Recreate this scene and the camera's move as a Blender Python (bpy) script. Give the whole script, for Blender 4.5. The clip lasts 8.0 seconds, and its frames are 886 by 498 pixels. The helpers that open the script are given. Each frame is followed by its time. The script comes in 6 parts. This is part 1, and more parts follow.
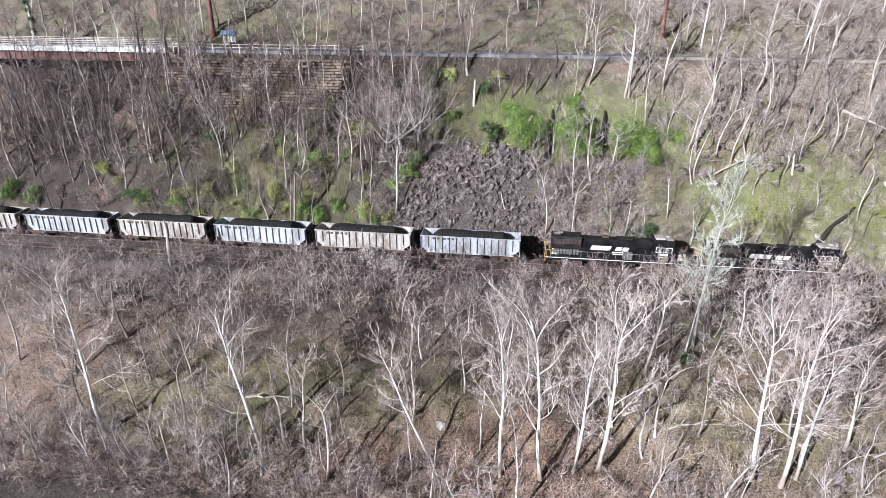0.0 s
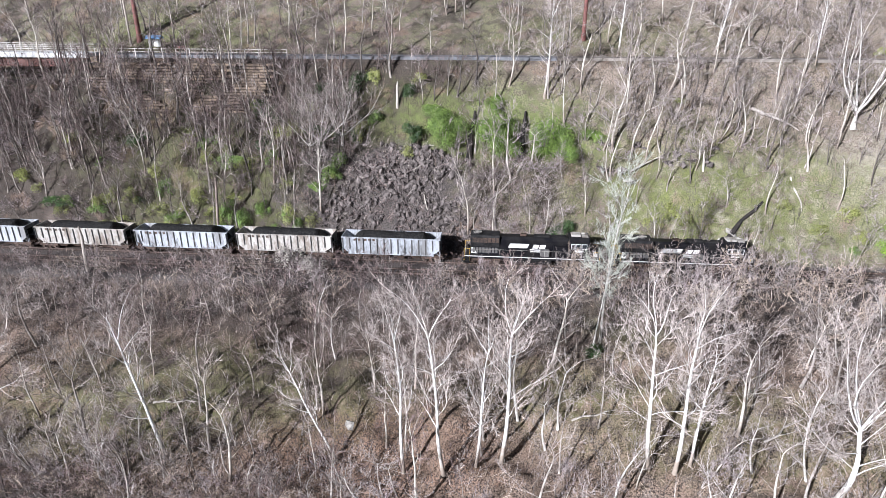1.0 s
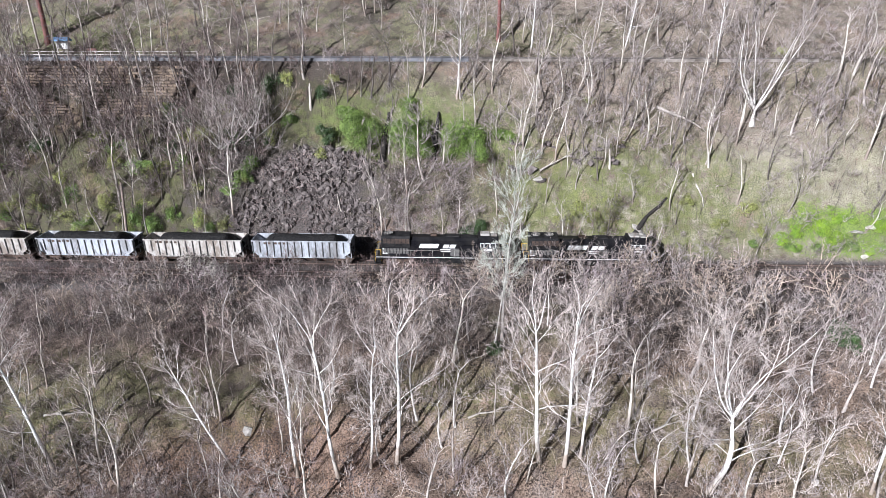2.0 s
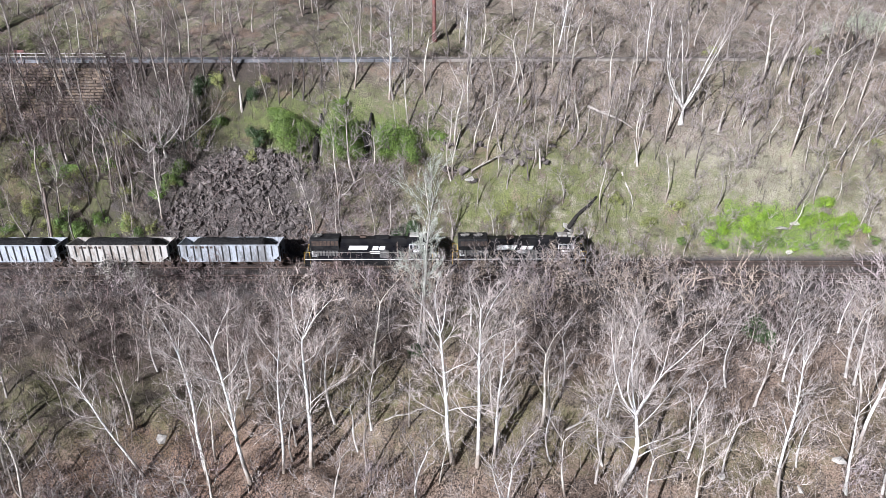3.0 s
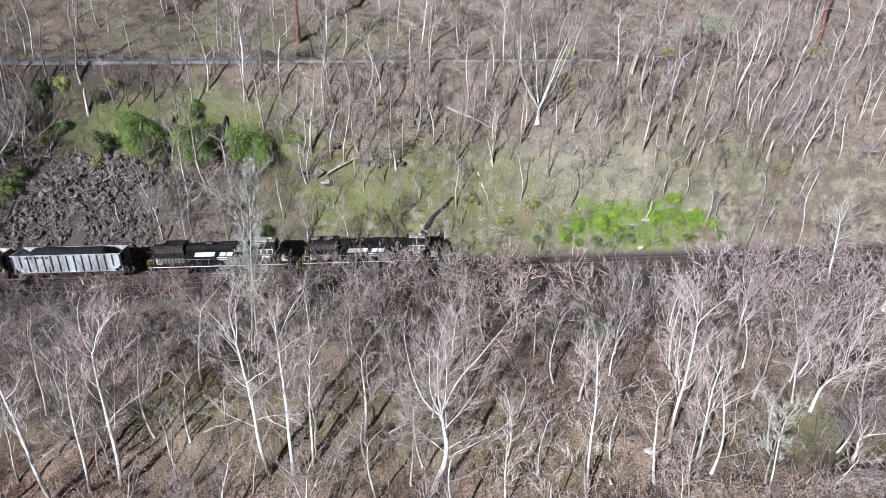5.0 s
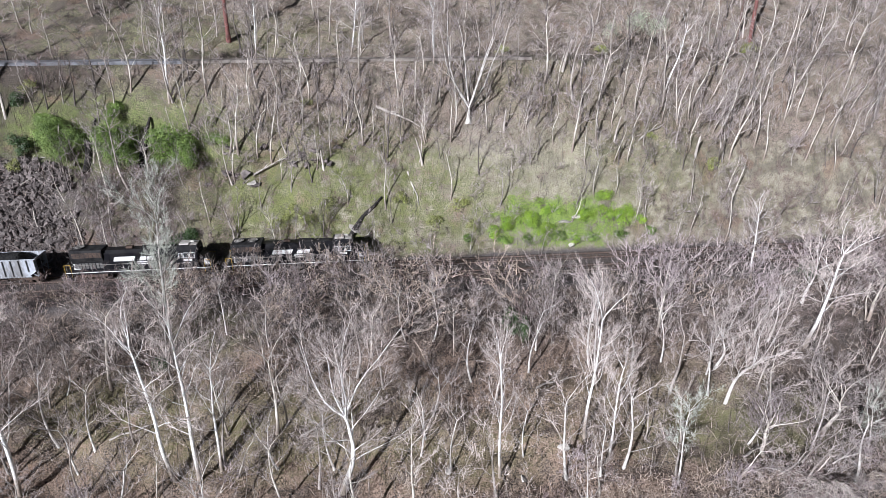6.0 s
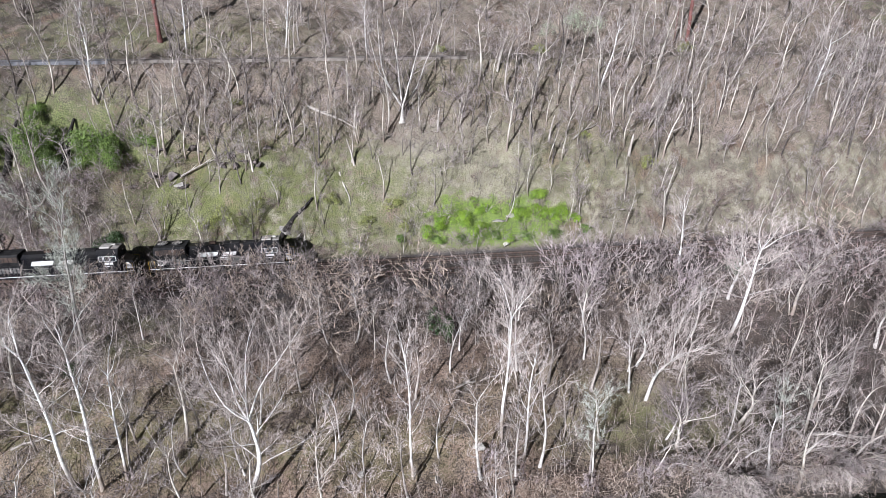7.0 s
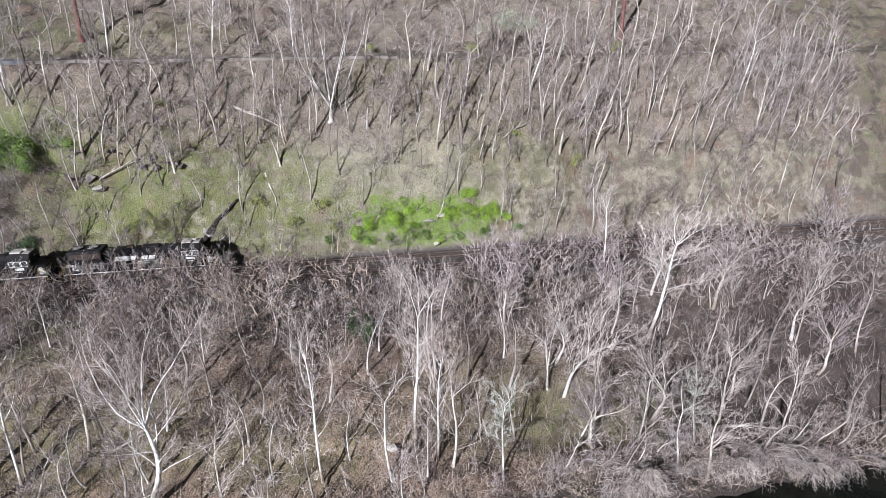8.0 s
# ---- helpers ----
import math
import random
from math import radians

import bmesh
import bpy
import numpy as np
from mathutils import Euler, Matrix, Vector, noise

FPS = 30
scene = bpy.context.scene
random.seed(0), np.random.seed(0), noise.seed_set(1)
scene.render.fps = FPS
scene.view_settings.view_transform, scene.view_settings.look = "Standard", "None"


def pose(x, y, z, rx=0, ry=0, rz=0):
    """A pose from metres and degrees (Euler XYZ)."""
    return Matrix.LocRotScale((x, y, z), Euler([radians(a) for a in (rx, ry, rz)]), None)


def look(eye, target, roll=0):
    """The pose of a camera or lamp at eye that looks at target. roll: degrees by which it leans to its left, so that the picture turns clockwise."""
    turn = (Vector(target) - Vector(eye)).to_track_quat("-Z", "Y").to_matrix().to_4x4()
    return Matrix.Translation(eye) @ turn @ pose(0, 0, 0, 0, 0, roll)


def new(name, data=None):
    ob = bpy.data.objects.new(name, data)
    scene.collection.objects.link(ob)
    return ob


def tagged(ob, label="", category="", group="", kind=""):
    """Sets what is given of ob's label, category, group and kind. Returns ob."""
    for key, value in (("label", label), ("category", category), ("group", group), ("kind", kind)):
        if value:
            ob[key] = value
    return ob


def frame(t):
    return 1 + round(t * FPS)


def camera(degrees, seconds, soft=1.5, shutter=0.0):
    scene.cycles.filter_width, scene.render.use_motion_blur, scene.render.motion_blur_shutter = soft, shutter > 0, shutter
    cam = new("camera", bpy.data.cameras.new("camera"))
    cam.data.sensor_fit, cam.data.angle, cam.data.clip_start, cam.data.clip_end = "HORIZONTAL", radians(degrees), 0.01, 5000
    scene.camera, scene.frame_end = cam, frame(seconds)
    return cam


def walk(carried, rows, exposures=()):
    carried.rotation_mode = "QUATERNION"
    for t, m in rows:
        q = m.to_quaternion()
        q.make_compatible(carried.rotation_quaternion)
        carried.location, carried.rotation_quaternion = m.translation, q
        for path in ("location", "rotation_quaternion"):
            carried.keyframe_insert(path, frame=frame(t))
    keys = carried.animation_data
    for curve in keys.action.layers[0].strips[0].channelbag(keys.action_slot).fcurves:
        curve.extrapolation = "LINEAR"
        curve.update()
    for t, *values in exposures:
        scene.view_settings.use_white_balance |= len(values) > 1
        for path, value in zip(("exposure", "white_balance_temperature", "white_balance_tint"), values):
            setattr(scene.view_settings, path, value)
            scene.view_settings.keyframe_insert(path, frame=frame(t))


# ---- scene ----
cam = camera(73, 8.0, soft=0.8)
PATH = [
    (0.0, look((-3.33, -81.23, 35.35), (-13.10, -8.06, 4.52), 0.23)),
    (0.5, look((0.71, -81.24, 35.15), (-7.55, -7.74, 4.68), 0.08)),
    (1.0, look((4.74, -81.16, 35.12), (-1.89, -7.43, 4.80), 0.00)),
    (1.5, look((8.90, -81.04, 35.28), (4.46, -7.15, 4.95), -0.08)),
    (1.7, look((10.54, -81.00, 35.37), (7.11, -7.06, 5.01), -0.05)),
    (2.8, look((18.89, -80.65, 35.96), (18.48, -6.82, 5.17), -0.06)),
    (3.0, look((20.43, -80.58, 36.02), (20.57, -6.75, 5.23), -0.10)),
    (3.5, look((24.30, -80.45, 36.16), (25.79, -6.65, 5.31), -0.10)),
    (4.0, look((28.18, -80.39, 36.30), (31.21, -6.67, 5.38), -0.08)),
    (4.5, look((31.99, -80.39, 36.42), (36.31, -6.77, 5.40), 0.01)),
    (4.7, look((33.52, -80.45, 36.43), (38.41, -6.86, 5.44), 0.09)),
    (5.8, look((41.95, -80.88, 36.13), (49.72, -7.51, 5.20), 0.03)),
    (6.0, look((43.51, -80.95, 36.04), (51.80, -7.61, 5.19), -0.03)),
    (6.5, look((47.32, -81.23, 35.79), (56.44, -7.91, 5.10), 0.00)),
    (7.0, look((51.08, -81.48, 35.54), (61.69, -8.33, 4.96), -0.02)),
    (7.5, look((54.70, -81.82, 35.33), (66.87, -8.87, 4.84), 0.04)),
    (8.0, look((58.27, -82.30, 35.06), (71.97, -9.55, 4.72), 0.05)),
]
walk(cam, PATH, exposures=((0.0, 1.08, 5800, 13.5), (3.0, 0.88, 5800, 13.5), (8.0, 0.70, 5800, 13.5)))

# ---- light ----
SUN_AZ, SUN_EL = radians(218), radians(23)
world = bpy.data.worlds.new("sky")
scene.world = world
world.use_nodes = True
wn = world.node_tree.nodes
sky = wn.new("ShaderNodeTexSky")
sky.sky_type, sky.sun_disc = "NISHITA", False
sky.sun_elevation, sky.sun_rotation = SUN_EL, SUN_AZ
sky.air_density, sky.dust_density = 1.0, 1.2
wn["Background"].inputs["Strength"].default_value = 0.012
world.node_tree.links.new(sky.outputs[0], wn["Background"].inputs["Color"])
sun = new("sun", bpy.data.lights.new("sun", "SUN"))
sun.data.energy, sun.data.angle, sun.data.color = 5.2, radians(0.5), (1.0, 0.97, 0.93)
to_sun = Vector((math.sin(SUN_AZ) * math.cos(SUN_EL), math.cos(SUN_AZ) * math.cos(SUN_EL), math.sin(SUN_EL)))
sun.matrix_world = look(to_sun * 200, (0, 0, 0))

# ---- materials ----
def material(name, colour, second=None, rough=0.8, metal=0.0, scale=2.0, fine=18.0, bump=0.25, spread=0.0, mix=(0.4, 0.62), stretch=(1, 1, 1), reach=0.02, foot=None):
    """Two colours mixed by a broad and a fine noise at world size, a bump, and a shift of value from object to object."""
    m = bpy.data.materials.new(name)
    m.use_nodes = True
    n, l = m.node_tree.nodes, m.node_tree.links
    b = n["Principled BSDF"]
    b.inputs["Metallic"].default_value = metal
    second = second or tuple(c * 0.7 for c in colour)
    pos = n.new("ShaderNodeNewGeometry")
    mp = n.new("ShaderNodeMapping")
    mp.inputs["Scale"].default_value = stretch
    l.new(pos.outputs["Position"], mp.inputs["Vector"])
    broad, grain = n.new("ShaderNodeTexNoise"), n.new("ShaderNodeTexNoise")
    broad.inputs["Scale"].default_value, broad.inputs["Detail"].default_value = scale, 5
    grain.inputs["Scale"].default_value, grain.inputs["Detail"].default_value = fine, 3
    l.new(mp.outputs[0], broad.inputs["Vector"])
    l.new(mp.outputs[0], grain.inputs["Vector"])
    add = n.new("ShaderNodeMath")
    add.operation = "MULTIPLY_ADD"
    l.new(grain.outputs["Fac"], add.inputs[0])
    add.inputs[1].default_value = 0.5
    l.new(broad.outputs["Fac"], add.inputs[2])
    rng = n.new("ShaderNodeMapRange")
    rng.inputs["From Min"].default_value, rng.inputs["From Max"].default_value = mix[0] + 0.25, mix[1] + 0.25
    l.new(add.outputs[0], rng.inputs["Value"])
    col = n.new("ShaderNodeMix")
    col.data_type = "RGBA"
    col.inputs["A"].default_value, col.inputs["B"].default_value = (*colour, 1), (*second, 1)
    l.new(rng.outputs[0], col.inputs["Factor"])
    out = col.outputs["Result"]
    if foot:
        # old flaking bark on the foot of the trunk
        tc, sp, fr, fm = n.new("ShaderNodeTexCoord"), n.new("ShaderNodeSeparateXYZ"), n.new("ShaderNodeMapRange"), n.new("ShaderNodeMix")
        l.new(tc.outputs["Object"], sp.inputs[0])
        ma = n.new("ShaderNodeMath")
        ma.operation = "MULTIPLY_ADD"
        l.new(broad.outputs["Fac"], ma.inputs[0])
        ma.inputs[1].default_value = foot[1] * 1.6
        l.new(sp.outputs[2], ma.inputs[2])
        fr.inputs["From Min"].default_value, fr.inputs["From Max"].default_value = foot[1] * 1.9, foot[1] * 1.1
        l.new(ma.outputs[0], fr.inputs["Value"])
        fm.data_type = "RGBA"
        fm.inputs["B"].default_value = (*foot[0], 1)
        l.new(fr.outputs[0], fm.inputs["Factor"])
        l.new(out, fm.inputs["A"])
        out = fm.outputs["Result"]
    if spread:
        info, hsv, vr = n.new("ShaderNodeObjectInfo"), n.new("ShaderNodeHueSaturation"), n.new("ShaderNodeMapRange")
        vr.inputs["To Min"].default_value, vr.inputs["To Max"].default_value = 1 - spread, 1 + spread
        l.new(info.outputs["Random"], vr.inputs["Value"])
        l.new(vr.outputs[0], hsv.inputs["Value"])
        l.new(out, hsv.inputs["Color"])
        out = hsv.outputs["Color"]
    l.new(out, b.inputs["Base Color"])
    rr = n.new("ShaderNodeMapRange")
    rr.inputs["To Min"].default_value, rr.inputs["To Max"].default_value = max(rough - 0.1, 0.05), min(rough + 0.1, 1)
    l.new(grain.outputs["Fac"], rr.inputs["Value"])
    l.new(rr.outputs[0], b.inputs["Roughness"])
    if bump:
        bp = n.new("ShaderNodeBump")
        bp.inputs["Strength"].default_value, bp.inputs["Distance"].default_value = bump, reach
        l.new(add.outputs[0], bp.inputs["Height"])
        l.new(bp.outputs[0], b.inputs["Normal"])
    return m


BARK_WHITE = material("sycamore_bark", (0.80, 0.80, 0.79), (0.50, 0.47, 0.42), 0.75, scale=1.1, fine=7, spread=0.12, mix=(0.52, 0.66), foot=((0.27, 0.225, 0.185), 4.0))
BARK_PALE = material("pale_limb_bark", (0.60, 0.57, 0.51), (0.38, 0.34, 0.29), 0.8, scale=1.5, fine=9, spread=0.15, foot=((0.22, 0.18, 0.15), 2.5))
BARK_SILVER = material("silver_grey_bark", (0.60, 0.58, 0.55), (0.36, 0.335, 0.305), 0.8, scale=1.2, fine=8, spread=0.08)
TWIG_PALE = material("pale_twig_bark", (0.52, 0.46, 0.425), (0.29, 0.245, 0.225), 0.85, scale=0.8, fine=6, bump=0, spread=0.2)
BARK_GREY = material("grey_bark", (0.38, 0.345, 0.315), (0.17, 0.145, 0.125), 0.9, scale=2.5, fine=14, spread=0.3, stretch=(1, 1, 0.3))
TWIG_BROWN = material("brown_twig_bark", (0.36, 0.315, 0.30), (0.17, 0.145, 0.137), 0.9, scale=0.7, fine=5, bump=0, spread=0.25)
TWIG_RED = material("russet_twig_bark", (0.26, 0.195, 0.183), (0.10, 0.073, 0.07), 0.9, scale=0.7, fine=5, bump=0, spread=0.25)
TWIG_DULL = material("dull_dead_stems", (0.23, 0.172, 0.14), (0.085, 0.062, 0.05), 0.9, scale=0.5, fine=5, bump=0)
TWIG_TAN = material("tan_dead_stems", (0.44, 0.365, 0.30), (0.23, 0.18, 0.145), 0.9, scale=0.5, fine=5, bump=0)
# Brown twigs with the shade they stand in darkened into the colour
TWIG_SHADED = material("shaded_brown_twig_bark", (0.185, 0.138, 0.13), (0.07, 0.051, 0.048), 0.9, scale=0.7, fine=5, bump=0, spread=0.25)
TWIG_MAUVE = material("mauve_grey_twig_bark", (0.36, 0.305, 0.305), (0.17, 0.138, 0.14), 0.9, scale=0.7, fine=5, bump=0, spread=0.2)
TWIG_MINT = material("silvery_budding_twig_bark", (0.50, 0.52, 0.46), (0.31, 0.325, 0.275), 0.85, scale=0.7, fine=5, bump=0)
DEAD_WOOD = material("bleached_dead_wood", (0.47, 0.435, 0.39), (0.27, 0.24, 0.21), 0.85, scale=2, fine=15, spread=0.15, stretch=(1, 1, 0.3))
LEAF_GREEN = material("fresh_green_leaf", (0.17, 0.25, 0.055), (0.08, 0.135, 0.028), 0.6, scale=1.4, fine=9, bump=0, spread=0.2)
LEAF_IVY = material("bright_ivy_leaf", (0.17, 0.25, 0.05), (0.08, 0.13, 0.024), 0.6, scale=0.9, fine=7, bump=0, spread=0.1)
LEAF_LIME = material("lime_green_leaf", (0.27, 0.40, 0.035), (0.14, 0.25, 0.025), 0.6, scale=1.0, fine=8, bump=0, spread=0.15)
LEAF_OLIVE = material("budding_olive_leaf", (0.27, 0.29, 0.09), (0.17, 0.185, 0.05), 0.65, scale=1.2, fine=8, bump=0, spread=0.2)
LEAF_DARK = material("evergreen_leaf", (0.045, 0.085, 0.02), (0.02, 0.045, 0.012), 0.5, scale=1.2, fine=8, bump=0, spread=0.2)
LEAF_MINT = material("pale_mint_bud", (0.40, 0.44, 0.33), (0.27, 0.30, 0.21), 0.7, scale=2, fine=9, bump=0)
BLOSSOM = material("cream_bud", (0.40, 0.37, 0.33), (0.26, 0.235, 0.21), 0.8, scale=2, fine=9, bump=0)
ROCK_DARK = material("dark_schist", (0.17, 0.145, 0.137), (0.055, 0.045, 0.042), 0.85, scale=1.2, fine=9, bump=0.6, spread=0.35, reach=0.06)
ROCK_PALE = material("pale_weathered_rock", (0.52, 0.49, 0.45), (0.32, 0.30, 0.27), 0.85, scale=1.6, fine=11, bump=0.6, spread=0.2, reach=0.05)
ROCK_TAN = material("tan_sandstone", (0.29, 0.225, 0.165), (0.15, 0.115, 0.085), 0.9, scale=1.0, fine=8, bump=0.6, spread=0.2, reach=0.05)
LOCO_BLACK = material("black_loco_paint", (0.006, 0.006, 0.008), (0.014, 0.0135, 0.014), 0.45, scale=0.8, fine=12, bump=0.08)
ROOF_GRIME = material("grimy_black_roof", (0.012, 0.012, 0.013), (0.03, 0.029, 0.029), 0.7, scale=1.5, fine=12, bump=0.15)
WHITE_PAINT = material("white_stripe_paint", (0.80, 0.80, 0.79), (0.62, 0.61, 0.60), 0.5, scale=1.5, fine=14, bump=0.05)
YELLOW_PAINT = material("yellow_handrail_paint", (0.65, 0.42, 0.05), (0.45, 0.29, 0.05), 0.5, scale=3, fine=15, bump=0.05)
HOPPER_SILVER = material("weathered_silver_car", (0.40, 0.43, 0.475), (0.21, 0.21, 0.215), 0.5, metal=0.15, scale=0.8, fine=6, bump=0.12, spread=0.05, stretch=(1, 1, 0.3))
HOPPER_DUSTY = material("dusty_grey_car", (0.40, 0.385, 0.36), (0.19, 0.16, 0.135), 0.6, metal=0.1, scale=0.9, fine=6, bump=0.12, spread=0.1, stretch=(1, 1, 0.3))
# Rib colour is dark to draw the shadow line beside each rib
RIB_SHADOW = material("shadow_dark_rib_steel", (0.10, 0.098, 0.096), (0.055, 0.05, 0.047), 0.7, scale=1.5, fine=9, bump=0.1)
COAL = material("coal", (0.012, 0.012, 0.013), (0.028, 0.027, 0.026), 0.6, scale=4, fine=22, bump=0.9, reach=0.08)
RUST_STEEL = material("rusty_truck_steel", (0.10, 0.065, 0.048), (0.05, 0.036, 0.03), 0.75, metal=0.3, scale=3, fine=16)
WHEEL_STEEL = material("wheel_steel", (0.20, 0.17, 0.15), (0.10, 0.075, 0.06), 0.5, metal=0.7, scale=4, fine=20, bump=0.1)
RAIL_STEEL = material("rail_steel", (0.12, 0.085, 0.07), (0.06, 0.04, 0.032), 0.6, metal=0.2, scale=2, fine=18, bump=0.1)
SLEEPER_WOOD = material("weathered_sleeper", (0.12, 0.085, 0.066), (0.06, 0.044, 0.036), 0.9, scale=3, fine=20, stretch=(3, 0.6, 1))
WINDOW_GLASS = material("dark_cab_glass", (0.02, 0.024, 0.028), (0.03, 0.034, 0.04), 0.08, scale=2, fine=9, bump=0)
LOCO_GREY = material("dusty_loco_grey", (0.13, 0.125, 0.12), (0.06, 0.058, 0.056), 0.7, scale=2, fine=12, bump=0.08)
BARK_DARK = material("dark_bark", (0.115, 0.098, 0.088), (0.055, 0.046, 0.041), 0.92, scale=2.5, fine=14, spread=0.3, stretch=(1, 1, 0.3))
# Near-black wood; the logs of it in the gullies stand in for shade
BLACK_WOOD = material("black_wood", (0.02, 0.016, 0.014), (0.008, 0.007, 0.006), 0.95, scale=2, fine=12, stretch=(1, 1, 0.3))
LAMP_GLASS = material("headlight_glass", (0.55, 0.55, 0.52), (0.45, 0.45, 0.42), 0.15, metal=0.4, scale=9, fine=30, bump=0)
CONCRETE = material("pale_concrete", (0.70, 0.71, 0.72), (0.55, 0.55, 0.55), 0.85, scale=0.8, fine=9, bump=0.12)
GIRDER_RED = material("weathered_red_girder", (0.15, 0.062, 0.05), (0.075, 0.035, 0.03), 0.75, scale=1.2, fine=10)
PYLON_RED = material("rust_red_pylon_steel", (0.17, 0.062, 0.052), (0.10, 0.042, 0.036), 0.7, scale=1.5, fine=12)
RAILING_WOOD = material("pale_timber_railing", (0.46, 0.44, 0.42), (0.30, 0.28, 0.26), 0.85, scale=2, fine=16)
ASPHALT = material("trail_asphalt", (0.15, 0.155, 0.17), (0.10, 0.10, 0.108), 0.85, scale=0.7, fine=25, bump=0.1)
TRAIL_DIRT = material("leaf_strewn_trail", (0.24, 0.215, 0.19), (0.12, 0.10, 0.085), 0.95, scale=0.6, fine=6, bump=0.2)
POLE_WOOD = material("weathered_pole_wood", (0.40, 0.36, 0.32), (0.22, 0.19, 0.165), 0.9, scale=2, fine=15, stretch=(2, 2, 0.2))
POLE_GREY = material("grey_brown_pole_wood", (0.27, 0.22, 0.195), (0.17, 0.135, 0.118), 0.9, scale=2, fine=15, stretch=(2, 2, 0.2))
POLE_DARK = material("creosoted_pole_wood", (0.12, 0.078, 0.062), (0.07, 0.046, 0.038), 0.9, scale=2, fine=15, stretch=(2, 2, 0.2))
WALL_STONE = material("weathered_wall_stone", (0.20, 0.152, 0.112), (0.08, 0.06, 0.047), 0.9, scale=1.0, fine=8, bump=0.6, spread=0.3, reach=0.05)
BLUE_ROOF = material("blue_metal_roof", (0.20, 0.34, 0.55), (0.14, 0.25, 0.42), 0.5, scale=1.5, fine=10, bump=0.06)
BALLAST = material("ballast_stone", (0.13, 0.108, 0.098), (0.05, 0.04, 0.037), 0.9, scale=5, fine=30, bump=0.8, spread=0.2, reach=0.05)
WATER = material("dark_river_water", (0.006, 0.007, 0.006), (0.011, 0.012, 0.009), 0.2, scale=0.3, fine=1.5, bump=0.12)


def ground_material():
    """Leaf litter, moss and grass in patches, shade painted into the dark ones, ballast along the line."""
    m = bpy.data.materials.new("woodland_floor")
    m.use_nodes = True
    n, l = m.node_tree.nodes, m.node_tree.links
    b = n["Principled BSDF"]
    pos = n.new("ShaderNodeNewGeometry")
    sep = n.new("ShaderNodeSeparateXYZ")
    l.new(pos.outputs["Position"], sep.inputs[0])

    def noise_at(scale, detail=5):
        t = n.new("ShaderNodeTexNoise")
        t.inputs["Scale"].default_value, t.inputs["Detail"].default_value = scale, detail
        l.new(pos.outputs["Position"], t.inputs["Vector"])
        return t.outputs["Fac"]

    def math_node(op, a, c, d=None):
        t = n.new("ShaderNodeMath")
        t.operation = op
        for i, v in enumerate((a, c, d)):
            if v is None:
                continue
            if isinstance(v, (int, float)):
                t.inputs[i].default_value = v
            else:
                l.new(v, t.inputs[i])
        return t.outputs[0]

    def ramp(v, lo, hi):
        t = n.new("ShaderNodeMapRange")
        t.interpolation_type = "SMOOTHSTEP"
        t.inputs["From Min"].default_value, t.inputs["From Max"].default_value = lo, hi
        l.new(v, t.inputs["Value"])
        return t.outputs[0]

    def blend(f, a, c):
        t = n.new("ShaderNodeMix")
        t.data_type = "RGBA"
        l.new(f, t.inputs["Factor"])
        for key, v in (("A", a), ("B", c)):
            if isinstance(v, tuple):
                t.inputs[key].default_value = (*v, 1)
            else:
                l.new(v, t.inputs[key])
        return t.outputs["Result"]

    n1, n2, n3, n4 = noise_at(0.13), noise_at(0.9), noise_at(5.5), noise_at(21, 3)
    n5 = noise_at(0.35)
    speck = math_node("MULTIPLY_ADD", n4, 0.6, math_node("MULTIPLY", n3, 0.6))
    litter = blend(ramp(math_node("ADD", n2, n5), 0.86, 1.14), (0.165, 0.122, 0.098), (0.038, 0.027, 0.022))
    litter = blend(ramp(speck, 0.60, 0.70), litter, (0.25, 0.22, 0.20))
    litter = blend(ramp(speck, 0.57, 0.48), litter, (0.024, 0.019, 0.016))

    def zone(x0, x1, y0, y1):
        """A soft-edged stretch of the hillside."""
        wx = math_node("MULTIPLY_ADD", n1, 24.0, math_node("MULTIPLY_ADD", n2, 4.0, sep.outputs[0]))
        wy = math_node("MULTIPLY_ADD", n5, 6.0, sep.outputs[1])
        fx = math_node("MULTIPLY", ramp(wx, x0 + 4, x0 + 24), ramp(wx, x1 + 24, x1 + 4))
        return math_node("MULTIPLY", fx, math_node("MULTIPLY", ramp(wy, y0 + 2, y0 + 4), ramp(wy, y1 + 4, y1 + 2)))

    def patch(cx, cy, rx, ry, reach=0.55):
        """An oval patch with a ragged rim."""
        dx = math_node("DIVIDE", math_node("SUBTRACT", sep.outputs[0], cx), rx)
        dy = math_node("DIVIDE", math_node("SUBTRACT", sep.outputs[1], cy), ry)
        d = math_node("ADD", math_node("MULTIPLY", dx, dx), math_node("MULTIPLY", dy, dy))
        d = math_node("MULTIPLY_ADD", math_node("MULTIPLY_ADD", n5, 1.3, math_node("ADD", n2, n3)), 2.6, d)
        return ramp(d, 5.1 + reach, 5.1 - reach)

    grassy = math_node("MULTIPLY", ramp(sep.outputs[1], 3.0, 5.0), ramp(math_node("ADD", n5, n2), 0.85, 1.12))
    litter = blend(grassy, litter, blend(ramp(n3, 0.42, 0.58), (0.20, 0.185, 0.115), (0.075, 0.07, 0.042)))
    straw = blend(ramp(n3, 0.35, 0.65), (0.34, 0.31, 0.24), (0.18, 0.16, 0.122))
    litter = blend(math_node("MULTIPLY", zone(24, 150, 3.5, 60), ramp(math_node("ADD", n2, n3), 0.87, 1.05)), litter, straw)
    # Dark soil of the left slope, with the shade of its dense trees painted in
    humus_and_shade = blend(ramp(n3, 0.4, 0.6), (0.058, 0.043, 0.035), (0.017, 0.013, 0.0105))
    litter = blend(math_node("MULTIPLY", zone(-150, -2, 3.5, 24), 0.95), litter, humus_and_shade)
